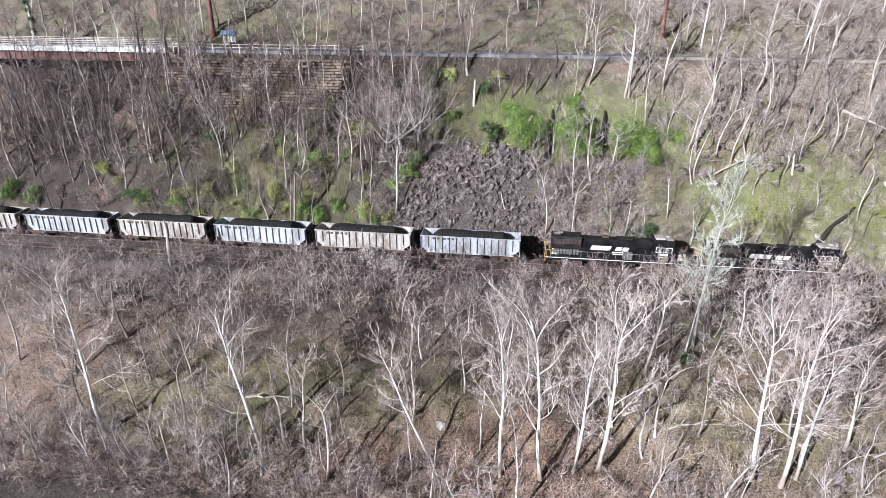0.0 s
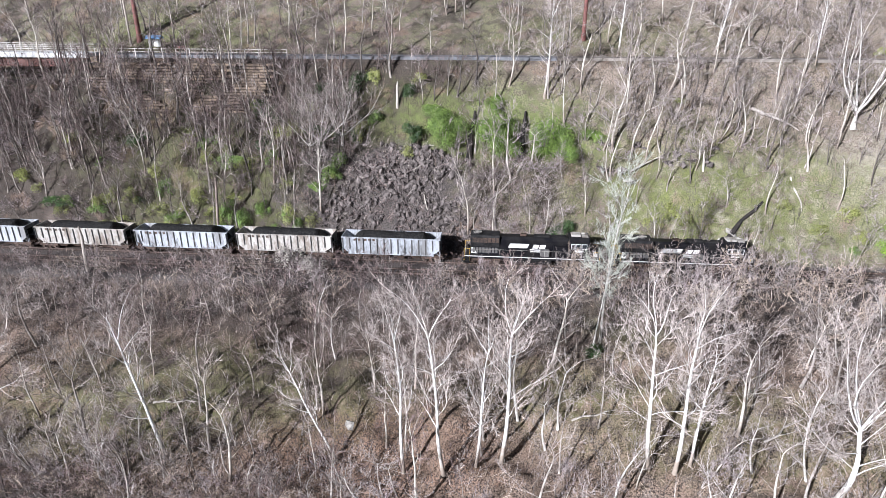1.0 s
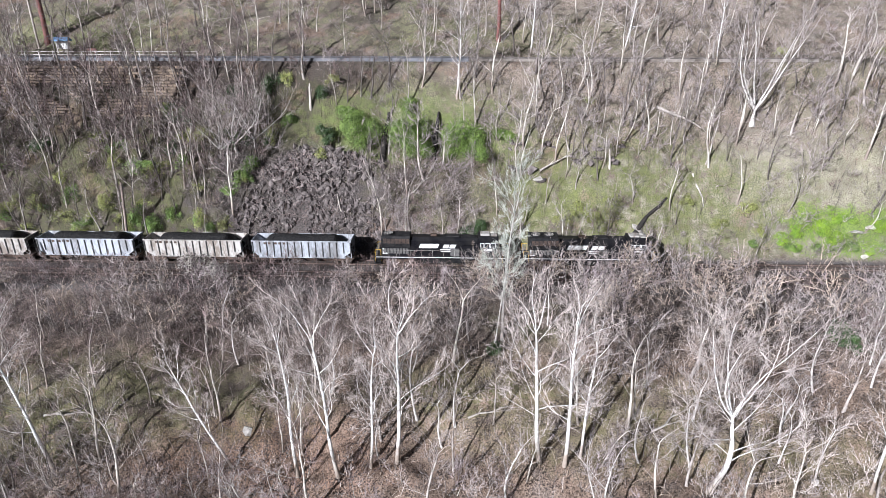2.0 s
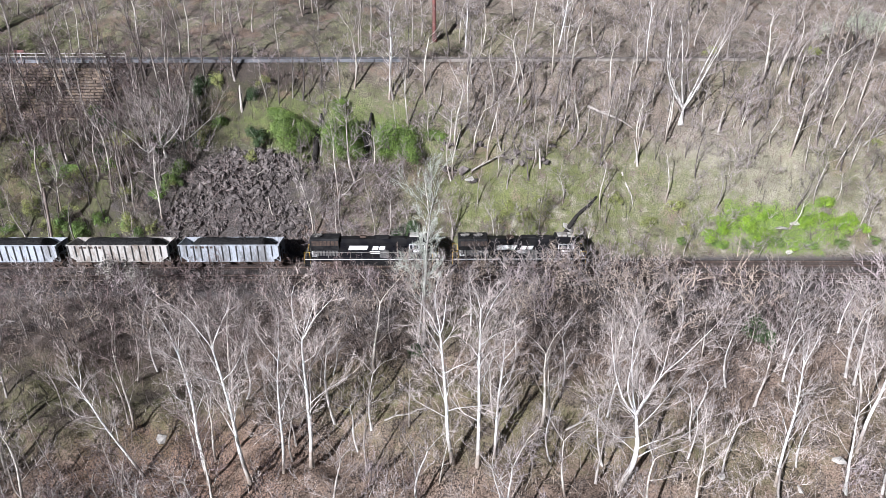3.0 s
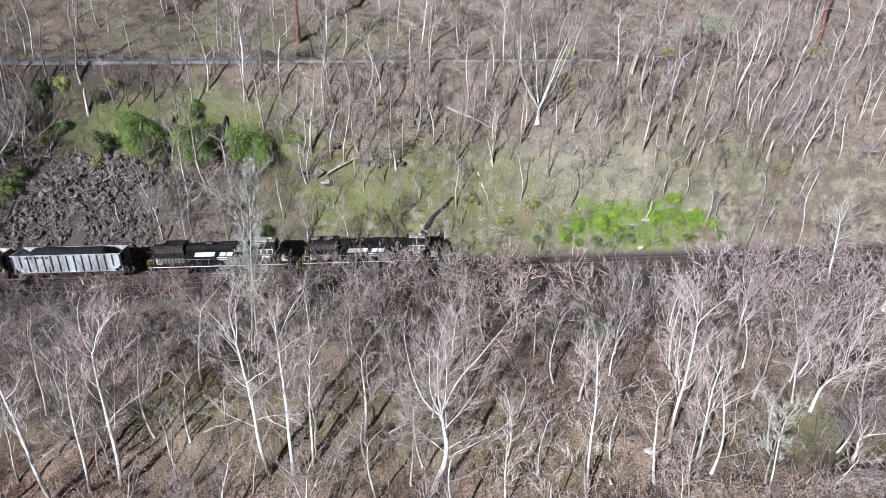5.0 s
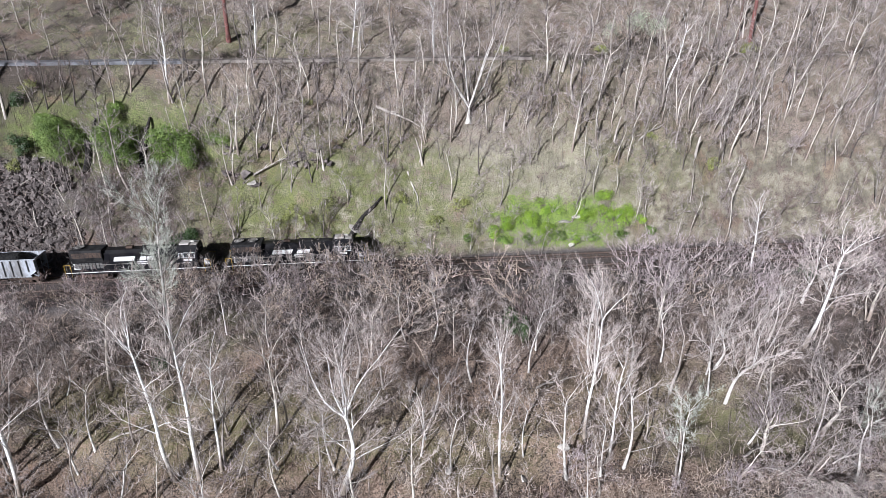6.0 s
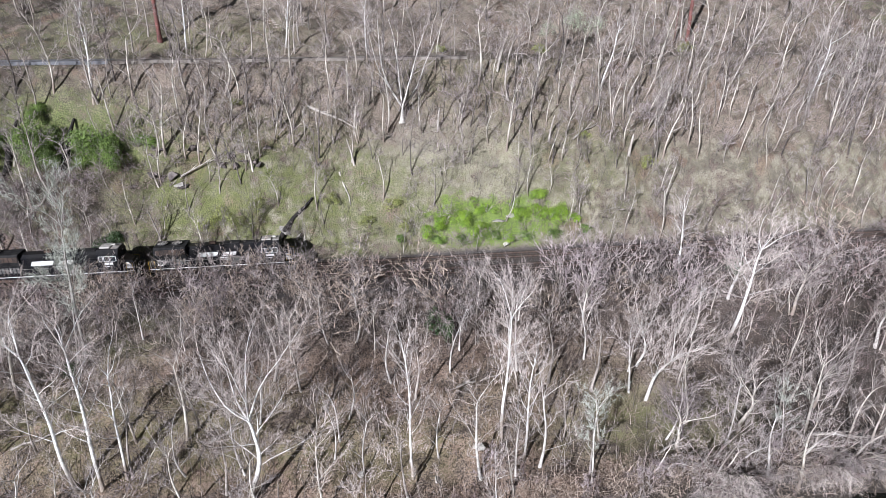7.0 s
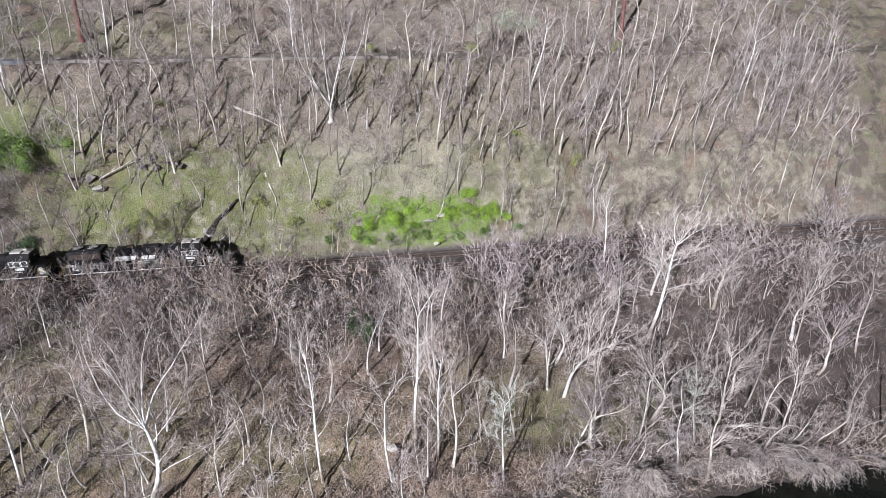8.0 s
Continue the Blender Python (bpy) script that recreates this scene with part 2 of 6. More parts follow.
    hill = ramp(sep.outputs[1], 3.0, 5.0)
    # Dark gaps of shade on the hillside, painted as noise blots in the colour
    shade_gaps = math_node("MULTIPLY", math_node("SUBTRACT", hill, math_node("MULTIPLY", zone(30, 150, 3.5, 60), 0.4)), ramp(math_node("MULTIPLY_ADD", n3, 0.35, math_node("MULTIPLY_ADD", n2, 0.3, noise_at(0.29, 6))), 0.80, 0.92))
    litter = blend(math_node("MULTIPLY", shade_gaps, 0.8), litter, blend(ramp(n4, 0.42, 0.6), (0.03, 0.024, 0.02), (0.10, 0.08, 0.064)))
    russet = math_node("MULTIPLY", hill, ramp(noise_at(0.21, 6), 0.56, 0.64))
    litter = blend(math_node("MULTIPLY", russet, 0.7), litter, blend(ramp(n3, 0.42, 0.58), (0.21, 0.145, 0.105), (0.10, 0.066, 0.05)))
    leafy = blend(ramp(n3, 0.42, 0.6), (0.27, 0.22, 0.18), (0.10, 0.08, 0.063))
    litter = blend(math_node("MULTIPLY", zone(14, 150, 11.5, 60), ramp(math_node("ADD", n2, n5), 0.88, 1.08)), litter, leafy)
    mud = blend(ramp(n3, 0.42, 0.6), (0.05, 0.039, 0.031), (0.018, 0.014, 0.011))
    litter = blend(ramp(sep.outputs[1], -36.0, -38.2), litter, mud)
    orange = math_node("MULTIPLY", patch(-8, -31, 16, 6), math_node("MULTIPLY", ramp(n3, 0.38, 0.62), 0.4))
    front = math_node("MULTIPLY", math_node("MULTIPLY", ramp(sep.outputs[1], -38.4, -36.2), ramp(sep.outputs[1], -13.0, -20.0)), math_node("MULTIPLY", ramp(sep.outputs[0], 104.0, 62.0), ramp(math_node("ADD", n5, n3), 0.86, 1.06)))
    litter = blend(front, litter, blend(ramp(speck, 0.52, 0.68), (0.12, 0.08, 0.058), (0.29, 0.215, 0.165)))
    # Left end of the lower wood: its shade put into the floor colour
    litter = blend(math_node("MULTIPLY", patch(-20, -21, 26, 11, 0.9), 0.65), litter, humus_and_shade)
    litter = blend(math_node("MULTIPLY", patch(122, -24, 26, 14, 0.9), 0.75), litter, humus_and_shade)
    litter = blend(orange, litter, (0.34, 0.18, 0.11))
    pale_grass = blend(ramp(n3, 0.35, 0.65), (0.44, 0.40, 0.32), (0.26, 0.235, 0.18))
    litter = blend(math_node("MULTIPLY", patch(66, 10, 14, 5, 0.9), math_node("MULTIPLY", ramp(math_node("ADD", n3, n5), 0.75, 1.05), 0.85)), litter, pale_grass)
    moss = blend(ramp(n3, 0.35, 0.65), (0.165, 0.185, 0.058), (0.085, 0.095, 0.032))
    for cx, cy, rx, ry, amount in ((-37, 6, 22, 6, 0.6), (-48, 12, 24, 6, 0.3), (-2, 14, 11, 4, 0.85), (-16, 15, 12, 4, 0.5), (12, 13, 9, 4, 0.9), (50, 6.5, 18, 4.5, 1.0), (30, 6, 12, 4.5, 1.0), (40, 11, 14, 5, 0.8), (24, 9, 9, 5, 0.8), (82, 10, 20, 6, 0.5), (20, 32, 26, 8, 0.6), (-60, 34, 24, 7, 0.8), (70, 20, 16, 5, 0.35), (22, -14, 6, 5, 0.5), (75, -26, 16, 6, 0.35), (-25, -24, 25, 6, 0.6), (-40, -30, 14, 5, 0.7), (30, -26, 20, 6, 0.6), (12, -22, 10, 4, 0.6), (52, -30, 10, 4, 0.5), (85, -30, 14, 5, 0.6)):
        litter = blend(math_node("MULTIPLY", patch(cx, cy, rx, ry, 0.9), math_node("MULTIPLY", ramp(math_node("ADD", n3, n5), 0.8, 1.15), amount)), litter, moss)
    turf = blend(ramp(n3, 0.4, 0.6), (0.17, 0.21, 0.06), (0.08, 0.105, 0.03))
    litter = blend(math_node("MULTIPLY", patch(6, 13.8, 17, 4.2, 0.9), math_node("MULTIPLY", ramp(math_node("ADD", n3, n5), 0.75, 1.05), 0.9)), litter, turf)
    lime = blend(ramp(n3, 0.4, 0.6), (0.17, 0.25, 0.035), (0.085, 0.14, 0.02))
    litter = blend(math_node("MULTIPLY", patch(72, 5.2, 11, 1.9), 0.85), litter, lime)
    litter = blend(math_node("MULTIPLY", patch(-12, 7, 15, 5.5, 0.8), 0.9), litter, blend(ramp(n3, 0.42, 0.58), (0.10, 0.085, 0.08), (0.035, 0.03, 0.028)))
    stone = blend(ramp(n4, 0.4, 0.62), (0.14, 0.125, 0.12), (0.055, 0.047, 0.045))
    stone = blend(math_node("MULTIPLY", ramp(n2, 0.45, 0.7), 0.5), stone, (0.16, 0.12, 0.095))
    wob = math_node("MULTIPLY_ADD", n2, 2.4, sep.outputs[1])
    bed = math_node("MULTIPLY", ramp(wob, -8.2, -7.2), ramp(wob, 4.6, 3.6))
    litter = blend(bed, litter, stone)
    l.new(litter, b.inputs["Base Color"])
    b.inputs["Roughness"].default_value = 0.95
    bp = n.new("ShaderNodeBump")
    bp.inputs["Strength"].default_value, bp.inputs["Distance"].default_value = 0.8, 0.12
    l.new(math_node("ADD", speck, n3), bp.inputs["Height"])
    l.new(bp.outputs[0], b.inputs["Normal"])
    return m


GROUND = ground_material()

for m in (WATER, LOCO_BLACK, ROOF_GRIME, COAL):
    m.node_tree.nodes["Principled BSDF"].inputs["Specular IOR Level"].default_value = 0.12


# ---- mesh tools ----
class Solid:
    """Collects vertices and faces for one mesh."""

    def __init__(self):
        self.v, self.f = [], []

    def add(self, verts, faces):
        o = len(self.v)
        self.v += [tuple(p) for p in verts]
        self.f += [tuple(i + o for i in q) for q in faces]
        return self

    def box(self, x0, x1, y0, y1, z0, z1, c=0.0):
        """A box; c chamfers its four long edges along x and its top corners."""
        if c <= 0:
            p = [(x, y, z) for z in (z0, z1) for y in (y0, y1) for x in (x0, x1)]
            return self.add(p, [(0, 2, 3, 1), (4, 5, 7, 6), (0, 1, 5, 4), (2, 6, 7, 3), (0, 4, 6, 2), (1, 3, 7, 5)])
        prof = [(y0 + c, z0), (y1 - c, z0), (y1, z0 + c), (y1, z1 - c), (y1 - c, z1), (y0 + c, z1), (y0, z1 - c), (y0, z0 + c)]
        return self.prism(prof, x0, x1, c)

    def prism(self, prof, x0, x1, c=0.0):
        """A profile in (y, z), counterclockwise seen from +x, drawn out along x; c pulls in the ends."""
        k = len(prof)
        cy, cz = sum(p[0] for p in prof) / k, sum(p[1] for p in prof) / k
        span = max(max(abs(p[0] - cy), abs(p[1] - cz)) for p in prof)
        q = max(0.0, 1 - c / span)
        rings = [(x0, q), (x0 + c, 1), (x1 - c, 1), (x1, q)] if c > 0 else [(x0, 1), (x1, 1)]
        v = [(x, cy + (y - cy) * s, cz + (z - cz) * s) for x, s in rings for y, z in prof]
        f = [(r * k + i, r * k + (i + 1) % k, (r + 1) * k + (i + 1) % k, (r + 1) * k + i) for r in range(len(rings) - 1) for i in range(k)]
        f = [tuple(reversed(t)) for t in f] + [tuple(range(k)), tuple(reversed(range((len(rings) - 1) * k, len(rings) * k)))]
        return self.add(v, [tuple(reversed(t)) for t in f])

    def cyl(self, a, b, r, sides=12, r2=None):
        """A closed cylinder or cone frustum from a to b."""
        a, b = Vector(a), Vector(b)
        d = (b - a).normalized()
        u = d.orthogonal().normalized()
        w = d.cross(u)
        r2 = r if r2 is None else r2
        ring = [u * math.cos(2 * math.pi * i / sides) + w * math.sin(2 * math.pi * i / sides) for i in range(sides)]
        v = [a + p * r for p in ring] + [b + p * r2 for p in ring]
        f = [(i, (i + 1) % sides, sides + (i + 1) % sides, sides + i) for i in range(sides)]
        return self.add(v, f + [tuple(reversed(range(sides))), tuple(range(sides, 2 * sides))])

    def tube(self, pts, radii, sides=4):
        """An open tapered tube along points, pointed at its far end when the last radius is 0."""
        o = len(self.v)
        k = len(pts)
        u = None
        for i in range(k):
            d = pts[min(i + 1, k - 1)] - pts[max(i - 1, 0)]
            if u is None:
                u = d.orthogonal()
            u = u - d * (u.dot(d) / max(d.length_squared, 1e-9))
            u = u.normalized() if u.length > 1e-6 else d.orthogonal().normalized()
            if i == k - 1 and radii[i] == 0:
                self.v.append(tuple(pts[i]))
                break
            w = d.normalized().cross(u)
            for j in range(sides):
                a = 2 * math.pi * j / sides
                self.v.append(tuple(pts[i] + (u * math.cos(a) + w * math.sin(a)) * radii[i]))
        for i in range(k - 1):
            for j in range(sides):
                p, q = o + i * sides + j, o + i * sides + (j + 1) % sides
                if i == k - 2 and radii[-1] == 0:
                    self.f.append((p, q, o + (k - 1) * sides))
                else:
                    self.f.append((p, q, q + sides, p + sides))
        return self

    def mesh(self, name, mat, smooth=False):
        me = bpy.data.meshes.new(name)
        me.from_pydata(self.v, [], self.f)
        me.materials.append(mat)
        if smooth:
            me.polygons.foreach_set("use_smooth", [True] * len(me.polygons))
        me.update()
        return me


def part(name, solid, mat, parent, label="", smooth=False):
    """One mesh object under a thing or a part."""
    me = solid if isinstance(solid, bpy.types.Mesh) else solid.mesh(name, mat, smooth)
    ob = new(name, me)
    ob.parent = parent
    return tagged(ob, label)


def thing(name, label, category, m=None, group="", kind=""):
    ob = new(name)
    ob.empty_display_size = 0.3
    if m is not None:
        ob.matrix_basis = m
    return tagged(ob, label, category, group, kind)


# ---- ground ----
PROFILE_Y = [-1600, -400, -60, -44, -40.6, -38.6, -34.5, -30, -24, -15, -10.5, -8, 2.6, 3.4, 6, 8.5, 11.5, 14, 16, 20.3, 24.5, 30, 45, 60, 120, 400, 1600]
PROFILE_Z = [-16, -16, -15.5, -14.8, -14.3, -12.4, -11.4, -9.8, -6.6, -3.2, -1.6, -0.5, -0.45, -0.2, 5.5, 11, 14.2, 16.8, 19.5, 26.6, 27, 28, 36, 44, 70, 120, 170]
LATTICE = np.random.RandomState(5).rand(256, 256)


def value_noise(x, y):
    xi, yi = np.floor(x).astype(int), np.floor(y).astype(int)
    fx, fy = x - xi, y - yi
    fx, fy = fx * fx * (3 - 2 * fx), fy * fy * (3 - 2 * fy)
    g = lambda a, b: LATTICE[a % 256, b % 256]
    return (g(xi, yi) * (1 - fx) + g(xi + 1, yi) * fx) * (1 - fy) + (g(xi, yi + 1) * (1 - fx) + g(xi + 1, yi + 1) * fx) * fy


def height(x, y):
    """The lie of the land: river, wooded bank, rail bench, steep hillside, trail bench, upper hill."""
    x, y = np.asarray(x, float), np.asarray(y, float)
    z = np.interp(y, PROFILE_Y, PROFILE_Z)
    wild = np.clip((np.abs(y + 2.7) - 6.0) / 3.0, 0, 1) * np.clip((np.abs(y - 22.4) - 2.2) / 2.5, 0, 1)
    near = np.clip((300 - np.abs(y)) / 100, 0, 1)
    bumps = (value_noise(x * 0.11 + 3, y * 0.11) - 0.5) * 2.2 + (value_noise(x * 0.37, y * 0.37 + 9) - 0.5) * 1.0 + (value_noise(x * 0.85, y * 0.85) - 0.5) * 0.8 + (value_noise(x * 1.45 + 5, y * 1.45) - 0.5) * 0.45
    z = z + bumps * wild * near
    ravine = np.exp(-((x + 86) / 15.0) ** 4) * np.clip((y - 6) / 8, 0, 1) * np.clip((46 - y) / 20, 0, 1)
    z = z - ravine * 4.5
    for gx0, gy0, gy1, deep in ((0.3, 10.5, 17.0, 2.2), (8.2, 10.0, 17.0, 2.8), (-27.5, 5.0, 14.0, 1.2), (-34.0, 6.0, 15.0, 1.4), (-44.0, 5.0, 13.0, 1.2), (-53.0, 6.0, 15.0, 1.5)):
        z = z - deep * np.exp(-((x - gx0 - 0.12 * (y - gy0)) / 1.25) ** 2) * np.clip((y - gy0) / 2, 0, 1) * np.clip((gy1 - y) / 2, 0, 1)
    far = np.clip((np.hypot(x - 30, y) - 250) / 700, 0, 1)
    return z + far * 40 * (value_noise(x * 0.004 + 7, y * 0.004) - 0.2)


def at_ground(x, y):
    return float(height(x, y))


def spaced(lo, hi, step, out, growth=1.25):
    inner = list(np.arange(lo, hi + step / 2, step))
    left, right, d = [], [], step
    a, b = inner[0], inner[-1]
    while b < out:
        d *= growth
        a, b = a - d, b + d
        left.insert(0, a)
        right.append(b)
    return np.array(left + inner + right)


gx, gy = spaced(-120, 190, 0.9, 1600), spaced(-48, 60, 0.6, 1500)
mx, my = np.meshgrid(gx, gy)
mz = height(mx, my)
cols = len(gx)
quads = [(j * cols + i, j * cols + i + 1, (j + 1) * cols + i + 1, (j + 1) * cols + i) for j in range(len(gy) - 1) for i in range(cols - 1)]
ground_mesh = bpy.data.meshes.new("ground")
ground_mesh.from_pydata(np.stack([mx, my, mz], -1).reshape(-1, 3).tolist(), [], quads)
ground_mesh.polygons.foreach_set("use_smooth", [True] * len(ground_mesh.polygons))
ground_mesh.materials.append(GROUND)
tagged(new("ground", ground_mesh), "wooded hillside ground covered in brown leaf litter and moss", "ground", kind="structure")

water = Solid().add([(-1500, -900, -13.1), (1500, -900, -13.1), (1500, -37.0, -13.1), (-1500, -37.0, -13.1)], [(0, 1, 2, 3)])
tagged(new("water", water.mesh("water", WATER)), "dark still river water below the wooded bank", "river", kind="structure")

# ---- trail along the upper bench ----
trail = Solid()
xs = list(np.arange(-62, 15, 4.0))
for a, b in zip(xs, xs[1:]):
    trail.add([(a, 20.7, 27.12), (b, 20.7, 27.12), (b, 24.1, 27.16), (a, 24.1, 27.16), (a, 20.6, 26.6), (b, 20.6, 26.6)], [(0, 1, 2, 3), (4, 5, 1, 0)])
tagged(new("road", trail.mesh("road", ASPHALT)), "narrow grey asphalt trail along the hillside", "trail", kind="structure")

faint = Solid()
xs = list(np.arange(14, 71, 4.0))
for a, b in zip(xs, xs[1:]):
    faint.add([(a, 21.0, 27.08), (b, 21.0, 27.08), (b, 23.4, 27.12), (a, 23.4, 27.12), (a, 20.9, 26.6), (b, 20.9, 26.6)], [(0, 1, 2, 3), (4, 5, 1, 0)])
tagged(new("path", faint.mesh("path", TRAIL_DIRT)), "dusty leaf-strewn continuation of the hillside trail", "trail", kind="structure")

# ---- railway: two tracks on ballast ----
TRACKS = (0.0, -4.3)
bed = Solid()
prof = [(-7.6, -0.5), (2.4, -0.5), (1.7, -0.2), (-6.0, -0.2)]
bed.prism([(y, z) for y, z in prof], -400, 450)
tagged(new("railway_ballast", bed.mesh("railway_ballast", BALLAST)), "grey crushed stone ballast bed under two tracks", "ballast", kind="structure")
for y in TRACKS:
    for side in (-0.7525, 0.7525):
        rail = Solid()
        yc = y + side
        rail.prism([(yc - 0.07, -0.16), (yc + 0.07, -0.16), (yc + 0.07, -0.14), (yc + 0.012, -0.12), (yc + 0.012, -0.04), (yc + 0.036, -0.035), (yc + 0.036, 0.0), (yc - 0.036, 0.0), (yc - 0.036, -0.035), (yc - 0.012, -0.04), (yc - 0.012, -0.12), (yc - 0.07, -0.14)], -400, 450)
        tagged(new("rail", rail.mesh("rail", RAIL_STEEL)), "long steel rail with rusty brown sides on sleepers", "rail", group="rails of the railway")
    ties = Solid()
    srng = random.Random(11)
    for k in range(-150, 340):
        x = k * 0.55 + srng.uniform(-0.03, 0.03)
        ties.box(x - 0.115, x + 0.115, y - 1.3 + srng.uniform(-0.05, 0.05), y + 1.3, -0.3, -0.163 + srng.uniform(-0.01, 0.0))
    tagged(new("sleepers", ties.mesh("sleepers", SLEEPER_WOOD)), "row of dark weathered wooden sleepers in ballast", "sleeper", kind="stuff")


# ---- train ----
def add_truck(root, x, axles, spacing, radius):
    """A bogie with its side frames, springs and wheels."""
    half = spacing * (axles - 1) / 2
    s = Solid()
    for side in (-1, 1):
        y = side * 1.08
        s.box(x - half - 0.55, x + half + 0.55, y - 0.09, y + 0.09, 0.55, 0.92, 0.05)
        for k in range(axles):
            ax = x - half + k * spacing
            s.box(ax - 0.22, ax + 0.22, y - 0.12, y + 0.12, 0.32, 0.72, 0.05)
        for k in range(axles - 1):
            ax = x - half + (k + 0.5) * spacing
            for dx in (-0.16, 0.0, 0.16):
                s.cyl((ax + dx, y, 0.3), (ax + dx, y, 0.62), 0.075, 8)
            s.box(ax - 0.32, ax + 0.32, y - 0.08, y + 0.08, 0.22, 0.32, 0.02)
    s.box(x - 0.3, x + 0.3, -1.1, 1.1, 0.6, 0.98, 0.05)
    truck = part("truck", s, RUST_STEEL, root, "rusty steel bogie frame with springs")
    for k in range(axles):
        ax = x - half + k * spacing
        for side in (-1, 1):
            w = Solid()
            w.cyl((ax, side * 0.69, radius), (ax, side * 0.82, radius), radius, 20)
            w.cyl((ax, side * 0.66, radius), (ax, side * 0.69, radius), radius + 0.03, 20)
            w.cyl((ax, side * 0.82, radius), (ax, side * 0.95, radius), 0.14, 10)
            part("wheel", w, WHEEL_STEEL, truck)
        part("axle", Solid().cyl((ax, -0.66, radius), (ax, 0.66, radius), 0.09, 8), RUST_STEEL, truck)


def add_coupler(root, x, way):
    s = Solid()
    s.box(min(x, x + way * 0.55), max(x, x + way * 0.55), -0.11, 0.11, 0.78, 1.0, 0.03)
    s.box(min(x + way * 0.45, x + way * 0.7), max(x + way * 0.45, x + way * 0.7), -0.2, 0.2, 0.72, 1.06, 0.05)
    part("coupler", s, RUST_STEEL, root)


def locomotive(m, label, flared, fans):
    """A six-axle freight diesel, front towards +x, on the rail at its middle."""
    root = thing("locomotive", label, "locomotive", m, group="locomotives at the head of the train")
    part("frame", Solid().box(-9.6, 9.9, -1.5, 1.5, 1.12, 1.5, 0.04), LOCO_BLACK, root)
    for side in (-1, 1):
        y = side * 1.5
        part("sill_stripe", Solid().box(-9.5, 9.8, min(y, y + side * 0.012), max(y, y + side * 0.012), 1.40, 1.50), WHITE_PAINT, root, "thin white painted sill stripe")
    part("walkway", Solid().box(-9.7, 9.0, -1.53, 1.53, 1.503, 1.56), ROOF_GRIME, root)
    part("fuel_tank", Solid().prism([(-1.35, 0.95), (-1.05, 0.38), (1.05, 0.38), (1.35, 0.95), (1.35, 1.117), (-1.35, 1.117)], -2.9, 3.0, 0.08), ROOF_GRIME, root, "dusty black fuel tank")
    for x in (-6.6, 6.7):
        add_truck(root, x, 3, 1.75, 0.51)
    # long hood with sloping roof shoulders
    hw = 0.98
    hood = [(-hw, 1.56), (hw, 1.56), (hw, 3.85), (hw - 0.35, 4.25), (-hw + 0.35, 4.25), (-hw, 3.85)]
    part("long_hood", Solid().prism(hood, -8.6, 5.25, 0.04), LOCO_BLACK, root)
    for k in range(15):
        x = -4.3 + k * 0.62
        for side in (-1, 1):
            y = side * hw
            s = Solid().box(x, x + 0.57, min(y, y + side * 0.02), max(y, y + side * 0.02), 1.75, 3.55)
            s.box(x + 0.45, x + 0.49, min(y, y + side * 0.05), max(y, y + side * 0.05), 2.6, 2.8)
            part("hood_door", s, LOCO_BLACK, root)
    # radiator section at the rear
    rw = 1.52 if flared else 1.25
    rad = [(-hw - 0.01, 2.75), (hw + 0.01, 2.75), (rw, 3.45), (rw, 4.3), (rw - 0.2, 4.5), (-rw + 0.2, 4.5), (-rw, 4.3), (-rw, 3.45)]
    part("radiator_cowl", Solid().prism(rad, -8.7, -4.5, 0.06), ROOF_GRIME, root)
    for side in (-1, 1):
        y = side * rw
        for k in range(7):
            x = -8.4 + k * 0.55
            s = Solid()
            for j in range(5):
                z = 3.5 + j * 0.15
                s.box(x, x + 0.48, min(y, y + side * 0.03), max(y, y + side * 0.03), z, z + 0.08)
            part("radiator_grille", s, RUST_STEEL, root, "dark slatted radiator grille")
        for k in range(8):
            x = -8.35 + k * 0.46
            part("air_filter_panel", Solid().box(x, x + 0.34, min(side * hw, side * (hw + 0.025)), max(side * hw, side * (hw + 0.025)), 1.8, 2.6), LOCO_GREY, root, "small greyish filter panel")
    for k in range(fans):
        x = -7.75 + k * (3.0 / fans + 0.4)
        s = Solid().cyl((x, 0, 4.5), (x, 0, 4.66), 0.72, 24)
        fan = part("cooling_fan", s, ROOF_GRIME, root, "round roof fan with grey guard")
        guard = Solid()
        for r in (0.2, 0.42, 0.64):
            for j in range(20):
                a0, a1 = 2 * math.pi * j / 20, 2 * math.pi * (j + 1) / 20
                guard.cyl((x + r * math.cos(a0), r * math.sin(a0), 4.69), (x + r * math.cos(a1), r * math.sin(a1), 4.69), 0.02, 4)
        guard.box(x - 0.68, x + 0.68, -0.03, 0.03, 4.67, 4.7)
        guard.box(x - 0.03, x + 0.03, -0.68, 0.68, 4.701, 4.73)
        part("fan_guard", guard, HOPPER_DUSTY, fan)
    part("exhaust_pipe", Solid().box(-1.6, -0.7, -0.32, 0.32, 4.25, 4.55, 0.05), RUST_STEEL, root)
    part("brake_hatch", Solid().box(0.4, 2.6, -0.6, 0.6, 4.25, 4.42, 0.08), ROOF_GRIME, root)
    part("roof_hatch", Solid().box(2.9, 4.9, -0.55, 0.55, 4.25, 4.33, 0.04), ROOF_GRIME, root)
    # inverter cabinet beside the hood on the walkway
    part("cabinet", Solid().box(3.1, 5.2, -1.45, -hw - 0.005, 1.56, 3.3, 0.05), LOCO_BLACK, root)
    part("blower_housing", Solid().box(1.3, 2.6, -1.35, -hw - 0.005, 1.56, 2.7, 0.08), LOCO_GREY, root, "dusty grey blower housing")
    # cab
    cab = part("cab", Solid().prism([(-1.54, 1.57), (1.54, 1.57), (1.54, 3.95), (1.05, 4.58), (-1.05, 4.58), (-1.54, 3.95)], 5.3, 8.1, 0.06), LOCO_BLACK, root)
